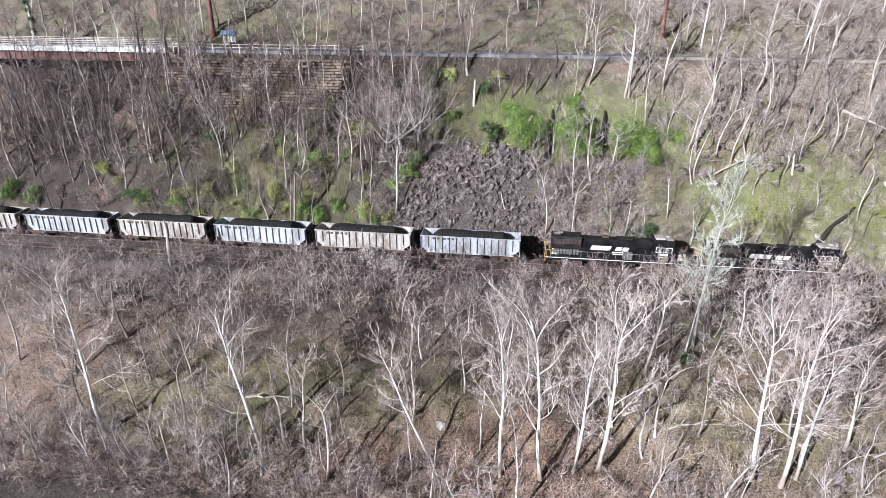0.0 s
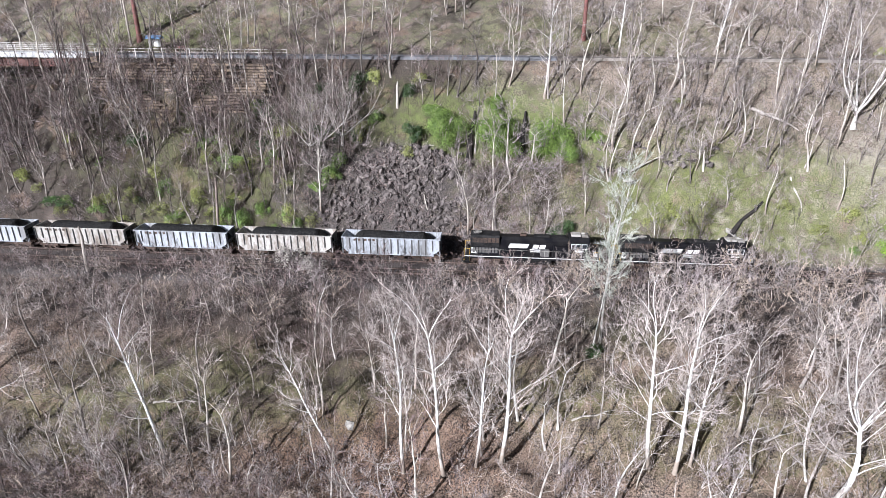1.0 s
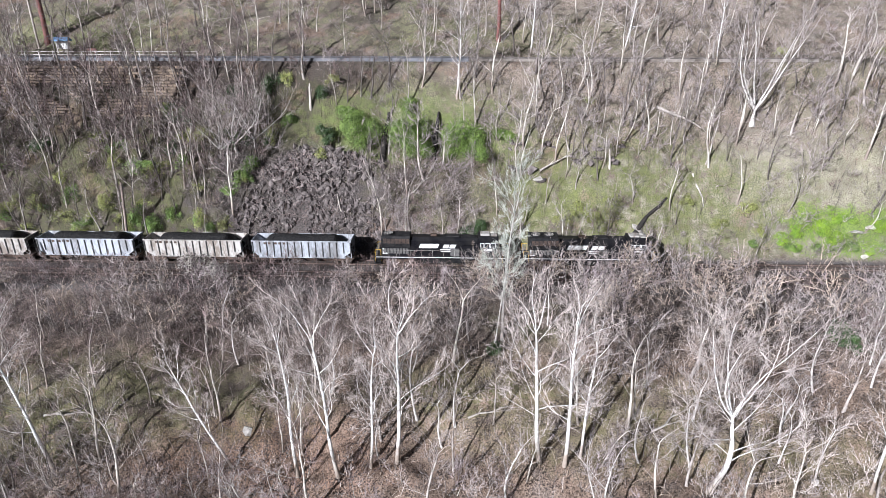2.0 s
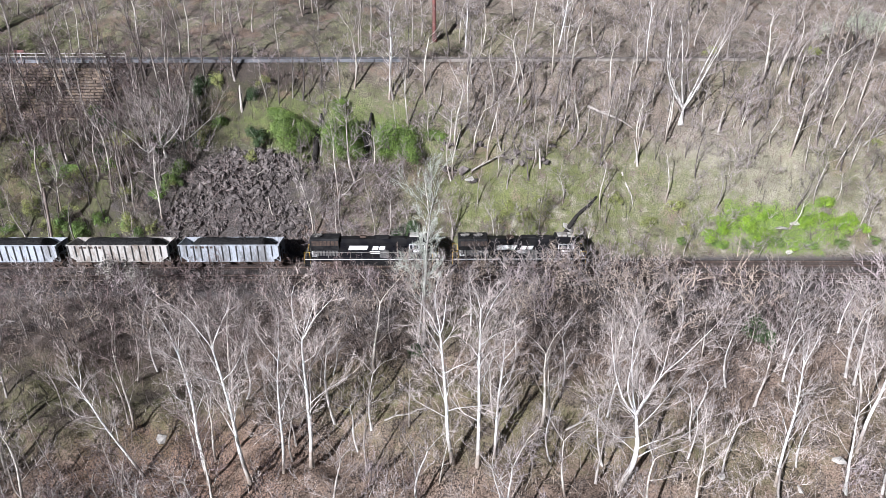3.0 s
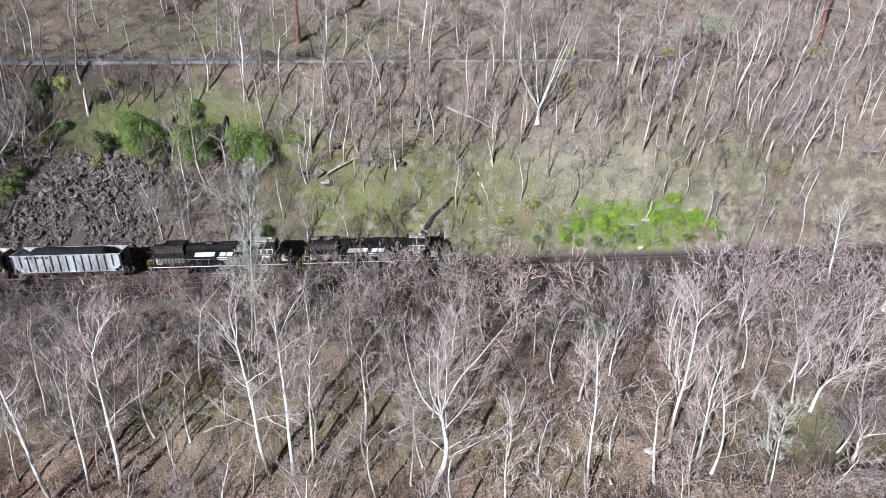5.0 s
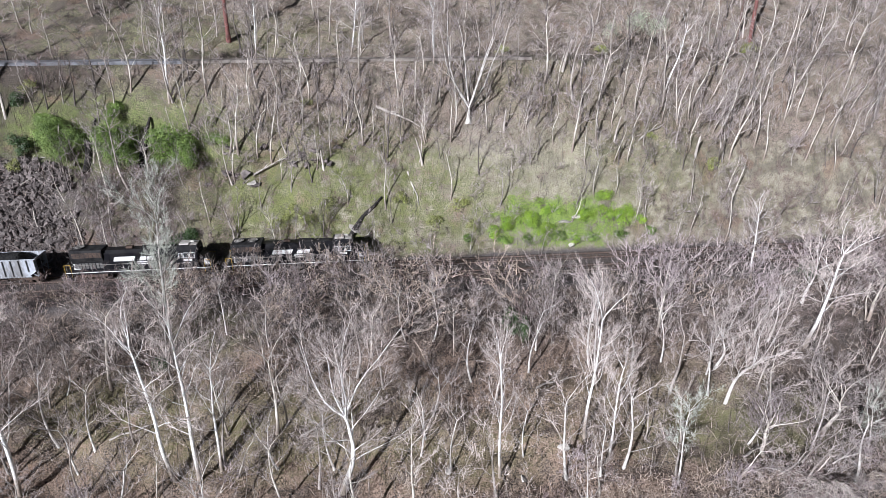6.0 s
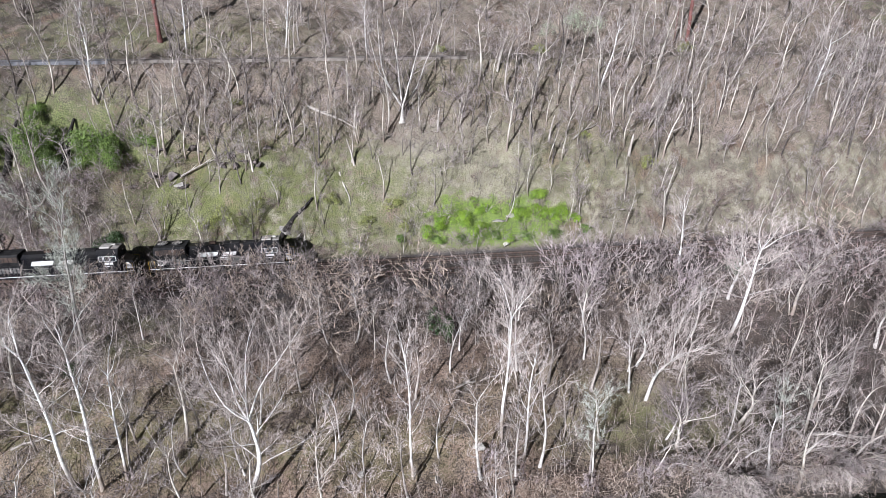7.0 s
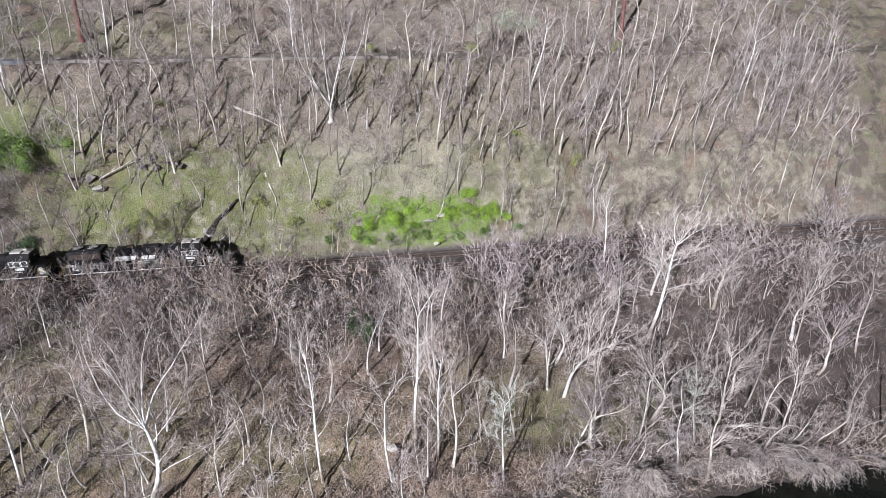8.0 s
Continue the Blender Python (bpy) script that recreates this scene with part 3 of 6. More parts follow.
    for side in (-1, 1):
        for x, wd in ((5.62, 0.42), (6.25, 0.62), (7.08, 0.62)):
            y = side * 1.54
            fr = Solid().box(x - 0.06, x + wd + 0.06, min(y, y + side * 0.02), max(y, y + side * 0.02), 3.02, 3.78)
            w = part("window", fr, WHITE_PAINT, cab, "cab side window in a pale frame")
            part("pane", Solid().box(x, x + wd, min(y + side * 0.021, y + side * 0.03), max(y + side * 0.021, y + side * 0.03), 3.08, 3.72), WINDOW_GLASS, w)
        part("number_bar", Solid().box(6.15, 7.25, min(side * 1.541, side * 1.556), max(side * 1.541, side * 1.556), 2.55, 2.86), WHITE_PAINT, cab, "pale painted bar under the windows")
        part("small_marking", Solid().box(6.0, 7.0, min(side * 1.541, side * 1.553), max(side * 1.541, side * 1.553), 2.28, 2.33), WHITE_PAINT, cab)
    part("windshield", Solid().box(8.1, 8.125, -1.1, 1.1, 3.15, 3.8), WINDOW_GLASS, cab)
    part("roof_unit", Solid().box(5.6, 6.9, -0.75, 0.75, 4.58, 4.8, 0.06), HOPPER_DUSTY, cab, "pale grey rooftop air conditioner")
    part("roof_panel", Solid().box(7.05, 7.95, -0.85, 0.85, 4.58, 4.66, 0.03), HOPPER_DUSTY, cab)
    horn = Solid()
    for j, dy in enumerate((-0.16, 0.0, 0.16)):
        horn.cyl((6.95, dy, 4.88), (7.5 - 0.08 * j, dy, 4.88), 0.03, 8, 0.09)
    horn.cyl((7.0, 0, 4.66), (7.0, 0, 4.9), 0.03, 6)
    part("air_horn", horn, HOPPER_DUSTY, cab)
    light = part("headlight", Solid().box(8.1, 8.2, -0.3, 0.3, 3.95, 4.25, 0.04), LOCO_BLACK, cab)
    for dy in (-0.14, 0.14):
        part("lens", Solid().cyl((8.2, dy, 4.1), (8.22, dy, 4.1), 0.1, 12), LAMP_GLASS, light)
    # nose
    nose = Solid()
    nose.add([(8.1, -1.2, 1.57), (9.75, -0.95, 1.57), (9.75, 0.95, 1.57), (8.1, 1.2, 1.57), (8.1, -1.2, 3.1), (9.45, -0.8, 2.75), (9.45, 0.8, 2.75), (8.1, 1.2, 3.1)],
             [(3, 2, 1, 0), (4, 5, 6, 7), (0, 1, 5, 4), (1, 2, 6, 5), (2, 3, 7, 6), (3, 0, 4, 7)])
    part("nose", nose, LOCO_BLACK, root)
    for end in (1, -1):
        for side in (-1, 1):
            for k in range(5):
                z = 1.72 + 0.19 * k
                y = side * (1.16 if end > 0 else hw + 0.012)
                ln = 0.75 - 0.1 * k
                s = Solid()
                xa, xb = (8.75, 8.75 + ln) if end > 0 else (-8.55, -8.55 + ln)
                ya = side * (1.2 - (xa - 8.1) * 0.152 + 0.02) if end > 0 else y
                yb = side * (1.2 - (xb - 8.1) * 0.152 + 0.02) if end > 0 else y
                s.add([(xa, ya, z), (xb, yb, z), (xb, yb, z + 0.1), (xa, ya, z + 0.1), (xa, ya - side * 0.05, z), (xb, yb - side * 0.05, z), (xb, yb - side * 0.05, z + 0.1), (xa, ya - side * 0.05, z + 0.1)],
                      [(0, 1, 2, 3), (7, 6, 5, 4), (0, 4, 5, 1), (3, 2, 6, 7), (0, 3, 7, 4), (1, 5, 6, 2)])
                part("warning_stripe", s, WHITE_PAINT, root, "white slanted end stripe")
    # white emblem: a slanted flag shape, two letter-sized blocks and two thin bars
    for side in (-1, 1):
        y = side * (hw + 0.021)
        def plate(x0, x1, z0, z1, skew=0.0):
            s = Solid()
            ya, yb = y, y + side * 0.012
            s.add([(x0, ya, z0), (x1, ya, z0), (x1 + skew, ya, z1), (x0 + skew, ya, z1), (x0, yb, z0), (x1, yb, z0), (x1 + skew, yb, z1), (x0 + skew, yb, z1)],
                  [(0, 3, 2, 1), (4, 5, 6, 7), (0, 1, 5, 4), (1, 2, 6, 5), (2, 3, 7, 6), (3, 0, 4, 7)])
            return s
        part("emblem", plate(-3.3, -0.6, 2.72, 3.36, 0.3), WHITE_PAINT, root, "white slanted emblem shape")
        part("emblem", plate(0.15, 0.95, 2.72, 3.28, 0.22), WHITE_PAINT, root)
        part("emblem", plate(1.1, 1.9, 2.72, 3.28, 0.22), WHITE_PAINT, root)
        part("emblem", plate(-0.2, 1.5, 2.42, 2.56), WHITE_PAINT, root)
        part("emblem", plate(-0.1, 1.7, 2.14, 2.28), WHITE_PAINT, root)
    # handrails, steps, pilot
    for side in (-1, 1):
        y = side * 1.45
        rail = Solid()
        for a, b in ((-9.3, 5.1),):
            rail.cyl((a, y, 2.5), (b, y, 2.5), 0.022, 6)
        for k in range(10):
            x = -9.3 + k * 1.6
            rail.cyl((x, y, 1.56), (x, y, 2.5), 0.02, 6)
        part("handrail", rail, HOPPER_DUSTY, root, "thin grey walkway handrail")
        for x, way in ((9.25, 1), (-9.15, -1)):
            st = Solid()
            for k in range(4):
                z = 0.4 + 0.27 * k
                part("step", Solid().box(x - 0.35, x + 0.35, min(side * 1.15, side * 1.55), max(side * 1.15, side * 1.55), z, z + 0.05), ROOF_GRIME, root)
            st.box(x - 0.38, x - 0.35, min(side * 1.15, side * 1.55), max(side * 1.15, side * 1.55), 0.36, 1.45)
            part("step_side", st, ROOF_GRIME, root)
            part("step_side", Solid().box(x + 0.35, x + 0.38, min(side * 1.15, side * 1.55), max(side * 1.15, side * 1.55), 0.36, 1.45), ROOF_GRIME, root)
            gr = Solid()
            for dx in (-0.4, 0.4):
                gr.cyl((x + dx, side * 1.5, 0.7), (x + dx, side * 1.5, 2.6), 0.025, 6)
            gr.cyl((x - 0.4, side * 1.5, 2.6), (x + 0.4, side * 1.5, 2.6), 0.025, 6)
            part("grab_rail", gr, YELLOW_PAINT, root, "yellow painted grab rail by the steps")
    for x, way in ((9.9, 1), (-9.6, -1)):
        plow = Solid()
        plow.add([(x, -1.4, 0.15), (x + way * 0.45, 0, 0.15), (x, 1.4, 0.15), (x, -1.4, 1.0), (x + way * 0.1, 0, 1.0), (x, 1.4, 1.0), (x - way * 0.06, -1.4, 0.15), (x - way * 0.06, 1.4, 0.15), (x - way * 0.06, -1.4, 1.0), (x - way * 0.06, 1.4, 1.0)],
                 [(0, 1, 4, 3), (1, 2, 5, 4), (6, 8, 9, 7), (0, 3, 8, 6), (2, 7, 9, 5), (3, 4, 5, 9, 8), (0, 6, 7, 2, 1)])
        part("plow", plow, LOCO_BLACK, root)
        add_coupler(root, x - way * 0.05, way)
        er = Solid()
        for y in (-1.2, -0.4, 0.4, 1.2):
            er.cyl((x - way * 0.15, y, 1.5), (x - way * 0.15, y, 2.55), 0.02, 6)
        er.cyl((x - way * 0.15, -1.2, 2.55), (x - way * 0.15, 1.2, 2.55), 0.02, 6)
        part("end_railing", er, HOPPER_DUSTY, root)
    return root


def hopper_car(m, mat, label, seed):
    """An open coal hopper with ribs, sloping end sheets and a heaped load, on the rail at its middle."""
    rng = random.Random(seed)
    root = thing("hopper_car", label, "coal wagon", m, group="loaded coal hoppers of the train")
    L, W, top, low = 7.22, 1.52, 3.75, 1.25
    for side in (-1, 1):
        y0, y1 = side * (W - 0.05), side * (W - 0.09)
        s = Solid()
        # side sheet with its lower corners cut back towards the bogies
        out = [(-L, 2.1), (-L + 1.2, low), (L - 1.2, low), (L, 2.1), (L, top), (-L, top)]
        k = len(out)
        s.add([(x, y0, z) for x, z in out] + [(x, y1, z) for x, z in out], [tuple(range(k)), tuple(reversed(range(k, 2 * k)))] + [(i, k + i, k + (i + 1) % k, (i + 1) % k) for i in range(k)])
        part("side_sheet", s, mat, root)
        part("top_rail", Solid().box(-L - 0.05, L + 0.05, min(y0, y0 + side * 0.09), max(y0, y0 + side * 0.09), top - 0.12, top + 0.04, 0.02), mat, root)
        part("side_sill", Solid().box(-L + 0.9, L - 0.9, min(y0, y0 + side * 0.06), max(y0, y0 + side * 0.06), low - 0.12, low + 0.06, 0.02), mat, root)
        for k in range(15):
            x = -L + 0.12 + k * (2 * L - 0.24) / 14
            zb = low + 0.065 if 1 < k < 13 else 1.95
            # shadow side of the rib is put into its dark colour
            part("side_rib", Solid().box(x - 0.045, x + 0.045, min(y0, y0 + side * 0.13), max(y0, y0 + side * 0.13), zb, top - 0.125), RIB_SHADOW, root, "pressed rib coloured dark for its shadow line")
        for way in (-1, 1):
            # dark opening with a brace where the side sheet is cut back over the bogie
            x = way * (L - 0.62)
            b = Solid()
            b.cyl((x - 0.5, y0 - side * 0.05, 2.0), (x + 0.5, y0 - side * 0.05, 1.2), 0.04, 6)
            b.cyl((x + way * 0.55, y0 - side * 0.05, 1.1), (x + way * 0.55, y0 - side * 0.05, 2.1), 0.04, 6)
            part("corner_brace", b, mat, root)
        for k in range(5):
            x = -L + 1.75 + k * 0.62 + (0.3 if k > 1 else 0)
            part("faded_marking", Solid().box(x, x + 0.4, min(y0 + side * 0.001, y0 + side * 0.012), max(y0 + side * 0.001, y0 + side * 0.012), 3.2, 3.52), RUST_STEEL, root, "faded grey painted marking")
    for way in (-1, 1):
        x = way * L
        s = Solid()
        s.add([(x, -W + 0.1, 3.7), (x, W - 0.1, 3.7), (x - way * 2.7, W - 0.1, 1.4), (x - way * 2.7, -W + 0.1, 1.4), (x, -W + 0.1, 3.62), (x, W - 0.1, 3.62), (x - way * 2.7, W - 0.1, 1.32), (x - way * 2.7, -W + 0.1, 1.32)],
              [(0, 1, 2, 3), (7, 6, 5, 4), (0, 4, 5, 1), (2, 6, 7, 3), (1, 5, 6, 2), (0, 3, 7, 4)])
        part("slope_sheet", s, mat, root, "bare silver sloping end sheet")
        part("end_rail", Solid().box(min(x, x - way * 0.08), max(x, x - way * 0.08), -W + 0.1, W - 0.1, top - 0.12, top + 0.04), mat, root)
        e = Solid()
        for y in (-1.2, 0.0, 1.2):
            e.cyl((x - way * 0.05, y, 1.1), (x - way * 0.05, y, 3.6), 0.05, 6)
        part("end_post", e, mat, root)
        part("end_platform", Solid().box(min(x + way * 0.3, x - way * 1.6), max(x + way * 0.3, x - way * 1.6), -1.35, 1.35, 0.98, 1.12), RUST_STEEL, root)
        lad = Solid()
        for k in range(6):
            lad.cyl((x + way * 0.03, -W + 0.15, 1.3 + 0.38 * k), (x + way * 0.03, -W + 0.6, 1.3 + 0.38 * k), 0.015, 5)
        part("ladder", lad, RUST_STEEL, root)
        add_coupler(root, x + way * 0.2, way)
        add_truck(root, way * (L - 1.45), 2, 1.78, 0.46)
    part("centre_sill", Solid().box(-L, L, -0.2, 0.2, 0.85, 1.1, 0.03), RUST_STEEL, root)
    for k in range(4):
        x = -3.6 + 2.4 * k
        s = Solid().add([(x - 1.15, -1.3, 1.3), (x + 1.15, -1.3, 1.3), (x + 1.15, 1.3, 1.3), (x - 1.15, 1.3, 1.3), (x - 0.5, -0.8, 0.45), (x + 0.5, -0.8, 0.45), (x + 0.5, 0.8, 0.45), (x - 0.5, 0.8, 0.45)],
                        [(0, 1, 2, 3), (7, 6, 5, 4), (0, 4, 5, 1), (1, 5, 6, 2), (2, 6, 7, 3), (3, 7, 4, 0)])
        part("discharge_bay", s, RUST_STEEL, root)
    # the heap of coal
    nx, ny = 58, 15
    v, f = [], []
    for j in range(ny):
        for i in range(nx):
            x = -L + 0.35 + (2 * L - 0.7) * i / (nx - 1)
            y = (-W + 0.12) + 2 * (W - 0.12) * j / (ny - 1)
            ends = min(1, max(0, (L - abs(x) - 0.5)) / 2.4)
            z = 2.2 + 1.53 * min(1, ends * 1.25) + 0.5 * max(0, 1 - (y / 1.35) ** 2) * ends
            z += 0.18 * (float(value_noise(x * 0.7 + seed * 9, y * 0.8)) - 0.5) + rng.uniform(-0.035, 0.035)
            v.append((x, y, z))
    for j in range(ny - 1):
        for i in range(nx - 1):
            a = j * nx + i
            f.append((a, a + 1, a + nx + 1, a + nx))
    part("coal_load", Solid().add(v, f), COAL, root, "heaped black coal load")
    return root


locomotive(pose(31.5, 0, 0), "black freight locomotive with white emblem leading the train", True, 2)
locomotive(pose(10.2, 0, 0), "dusty black second freight locomotive with white emblem", False, 1)
for k in range(7):
    silver = k % 2 == 0
    hopper_car(pose(-10.05 - 15.9 * k, 0, 0), HOPPER_SILVER if silver else HOPPER_DUSTY,
               "silver ribbed coal hopper heaped with coal" if silver else "dusty rust-streaked grey coal hopper heaped with coal", 40 + k)


# ---- trees ----
def grow(seed, H, r0, spec):
    """One bare tree: wood (trunk and limbs) and crown (branches and twigs)."""
    rng = random.Random(seed)
    woods, crown = [], Solid()
    up = Vector((0, 0, 1))

    def rand_unit():
        return Vector((rng.gauss(0, 1), rng.gauss(0, 1), rng.gauss(0, 1))).normalized()

    def path(base, d, L, segs, wander, trop):
        """A line that bends gently one way, then another."""
        pts, q, drift = [base.copy()], d.normalized(), Vector()
        for _ in range(segs):
            drift = drift * 0.45 + rand_unit() * wander
            q = (q + drift + up * trop).normalized()
            pts.append(pts[-1] + q * (L / segs))
        return pts

    def aside(d, angle):
        side = d.cross(rand_unit())
        side = side.normalized() if side.length > 1e-4 else d.orthogonal().normalized()
        return (d * math.cos(angle) + side * math.sin(angle)).normalized()

    def around(d, angle, az):
        side = Matrix.Rotation(az, 3, d.normalized()) @ d.orthogonal().normalized()
        return (d.normalized() * math.cos(angle) + side * math.sin(angle)).normalized()

    def along(pts, t):
        k = min(int(t * (len(pts) - 1)), len(pts) - 2)
        u = t * (len(pts) - 1) - k
        return pts[k].lerp(pts[k + 1], u), (pts[k + 1] - pts[k]).normalized()

    def twiglets(pts, L, count, r):
        for _ in range(count):
            p, d = along(pts, rng.uniform(0.1, 1))
            q = (aside(d, rng.uniform(0.3, 1.0)) + up * spec.get("lift", 0.2)).normalized()
            w = q.cross(rand_unit()).normalized() * r
            crown.add([p - w, p + w, p + q * L * rng.uniform(0.45, 1.2)], [(0, 1, 2)])

    def twig(base, d, L):
        pts = path(base, d, L, 3, 0.2, spec.get("lift", 0.2) * 0.5)
        r = spec["twig_r"]
        w = (pts[1] - pts[0]).cross(rand_unit()).normalized() * r
        crown.add([pts[0] - w, pts[0] + w, pts[1] + w * 0.75, pts[1] - w * 0.75, pts[2] + w * 0.5, pts[2] - w * 0.5, pts[3]], [(0, 1, 2, 3), (3, 2, 4, 5), (5, 4, 6)])
        twiglets(pts, L * 0.6, spec["twiglets"], r * spec.get("fine", 0.62))

    def branch(base, d, L, r):
        pts = path(base, d, L, 4, spec["wander"], 0.06)
        if r > 0.034:
            crown.tube(pts, [r, r * 0.75, r * 0.55, r * 0.4, 0.0], 3)
        else:
            w = (pts[2] - pts[0]).cross(rand_unit()).normalized() * r * 1.2
            crown.add([pts[0] - w, pts[0] + w, pts[1] + w * 0.8, pts[1] - w * 0.8, pts[2] + w * 0.65, pts[2] - w * 0.65, pts[3] + w * 0.5, pts[3] - w * 0.5, pts[4]], [(0, 1, 2, 3), (3, 2, 4, 5), (5, 4, 6, 7), (7, 6, 8)])
        for k in range(spec["twigs"]):
            t = 0.2 + 0.8 * (k + rng.random()) / spec["twigs"]
            p, q = along(pts, min(t, 0.99))
            twig(p, aside(q, rng.uniform(0.35, 0.95)), L * rng.uniform(0.35, 0.6) * (1.15 - 0.45 * t))
        twig(pts[-1], pts[-1] - pts[-2], L * 0.35)

    def limb(base, d, L, r, sides=3):
        pts = path(base, d, L, 6, spec["wander"], spec["trop"])
        radii = [r * (1 - 0.85 * (i / 6) ** 0.8) for i in range(7)]
        woods[-1].tube(pts, radii, sides)
        for k in range(spec["branches"]):
            t = 0.2 + 0.8 * (k + rng.random()) / spec["branches"]
            p, q = along(pts, min(t, 0.99))
            branch(p, aside(q, rng.uniform(0.45, 1.0)), L * rng.uniform(0.34, 0.6) * (1.2 - 0.55 * t), max(r * (1 - 0.8 * t) * 0.45, spec["twig_r"] * 1.5))
        branch(pts[-1], pts[-1] - pts[-2], L * 0.35, r * 0.15 + spec["twig_r"])

    for s in range(spec.get("stems", 1)):
        az = rng.uniform(0, 2 * math.pi)
        tilt = spec["lean"] * rng.uniform(0.6, 1.3)
        d = Vector((math.cos(az) * tilt, math.sin(az) * tilt, 1)).normalized()
        stems = spec.get("stems", 1)
        base = Vector((0, 0, -0.35)) if stems == 1 else Vector((math.cos(az) * 0.04, math.sin(az) * 0.04, -0.3))
        h = H * spec["bole"] * (1 if stems == 1 else rng.uniform(0.7, 1.05))
        rs = r0 * (1 if stems == 1 else rng.uniform(0.6, 1))
        n = spec.get("joints", 10)
        pts = path(base, d, h, n, spec["crook"], 0.06)
        thin = spec.get("thin", 0.68)
        radii = [rs * (1.35 if i == 0 else 1.08 if i == 1 else 1) * (1 - thin * i / n) for i in range(n + 1)]
        woods.append(Solid())
        woods[-1].tube(pts, radii, 8 if rs > 0.15 else 6)
        turn = rng.uniform(0, 6.28)
        for k in range(spec["leaders"]):
            q = around(pts[-1] - pts[-2], rng.uniform(*spec.get("spread", (0.25, 0.75))), turn + (k + rng.uniform(-0.25, 0.25)) * 2 * math.pi / spec["leaders"])
            limb(pts[-1], q, H * (1 - spec["bole"]) * rng.uniform(0.8, 1.15), rs * spec.get("stout", 0.3), 4)
        for k in range(spec["limbs"]):
            t = spec["first"] + (1 - spec["first"]) * (k + rng.random()) / spec["limbs"]
            p, q = along(pts, min(t, 0.98))
            limb(p, around(q, rng.uniform(0.75, 1.35) - 0.35 * t, turn + k * 2.4 + rng.uniform(-0.4, 0.4)), H * spec["reach"] * rng.uniform(0.6, 1.25) * (1.25 - 0.55 * t), rs * rng.uniform(0.18, 0.3) * (1.25 - 0.5 * t))
    return woods, crown


SYCAMORE = dict(lean=0.04, bole=0.76, crook=0.05, leaders=3, limbs=11, first=0.36, reach=0.26, branches=6, twigs=6, twiglets=7, twig_r=0.019, wander=0.20, trop=0.06, spread=(0.25, 0.7), joints=14)
DOMED = dict(SYCAMORE, bole=0.5, crook=0.09, leaders=5, limbs=8, first=0.4, reach=0.34, spread=(0.2, 0.6), stout=0.34, wander=0.17, trop=0.07, branches=8, twigs=8, twiglets=8)
WOODLAND = dict(lean=0.16, bole=0.66, crook=0.09, leaders=2, limbs=7, first=0.30, reach=0.30, branches=5, twigs=4, twiglets=5, twig_r=0.018, wander=0.20, trop=0.07, spread=(0.25, 0.8))
HILLSIDE = dict(lean=0.14, bole=0.72, crook=0.10, leaders=2, limbs=6, first=0.34, reach=0.27, branches=4, twigs=4, twiglets=6, twig_r=0.019, wander=0.20, trop=0.10, spread=(0.2, 0.7))
BRUSH = dict(lean=0.55, bole=0.45, crook=0.10, leaders=2, limbs=2, first=0.35, reach=0.42, branches=3, twigs=3, twiglets=5, twig_r=0.02, fine=0.8, wander=0.2, trop=0.08, stems=3, joints=5)
SAPLING = dict(lean=0.12, bole=0.7, crook=0.10, leaders=1, limbs=4, first=0.3, reach=0.28, branches=3, twigs=3, twiglets=5, twig_r=0.017, wander=0.18, trop=0.10, joints=7)
SLIM = dict(lean=0.16, bole=0.8, crook=0.08, leaders=1, limbs=4, first=0.35, reach=0.16, branches=3, twigs=2, twiglets=5, twig_r=0.019, wander=0.2, trop=0.10, joints=8)


def model(name, seed, H, r0, spec, bark, twig_bark):
    woods, crown = grow(seed, H, r0, spec)
    if len(woods) == 1:
        # stand the crown over the foot
        cx, cy, cz = (sum(p[i] for p in crown.v) / len(crown.v) for i in range(3))
        for solid in (woods[0], crown):
            solid.v = [(x - cx * max(z, 0) / cz, y - cy * max(z, 0) / cz, z) for x, y, z in solid.v]
    return H, [w.mesh(name + "_trunk", bark, True) for w in woods], crown.mesh(name + "_crown", twig_bark)


SYCAMORES = [model("sycamore", 100 + k, 20.0, 0.225, SYCAMORE, BARK_WHITE, TWIG_PALE) for k in range(7)]
DOMES = [model("domed", 140 + k, 20.0, 0.34, DOMED, BARK_WHITE, TWIG_PALE) for k in range(2)]
FORKED = [model("forked", 160 + k, 14.0, 0.42, dict(SYCAMORE, spread=(0.3, 0.95), stout=0.46, bole=0.17, leaders=6, limbs=0, branches=6 + 2 * k, twigs=5 + 2 * k, twiglets=6, wander=0.15, trop=0.09, joints=6), BARK_SILVER, (TWIG_BROWN, TWIG_PALE)[k]) for k in range(2)]
WOODS = [model("woodland", 200 + k, 15.0, 0.195, WOODLAND, (BARK_PALE, BARK_SILVER, BARK_GREY)[k % 3], TWIG_BROWN if k % 2 else TWIG_PALE) for k in range(6)]
DUSKY = [model("dusky", 230 + k, 15.0, 0.16, WOODLAND, (BARK_GREY, BARK_DARK, BARK_PALE)[k % 3], TWIG_RED) for k in range(4)]
UPLANDS = [model("upland", 350 + k, 12.0, 0.12, dict(HILLSIDE, branches=3, twigs=4, twiglets=5), (BARK_GREY, BARK_DARK, BARK_GREY, BARK_PALE)[k], TWIG_BROWN) for k in range(4)]
HILLS = [model("hillside", 300 + k, 11.0, 0.145, HILLSIDE, (BARK_PALE, BARK_DARK, BARK_PALE, BARK_GREY)[k % 4], TWIG_BROWN) for k in range(8)]
SLIMS = [model("slim", 450 + k, 9.0, 0.10, SLIM, (BARK_PALE, BARK_GREY, BARK_PALE, BARK_DARK)[k % 4], TWIG_BROWN) for k in range(6)]
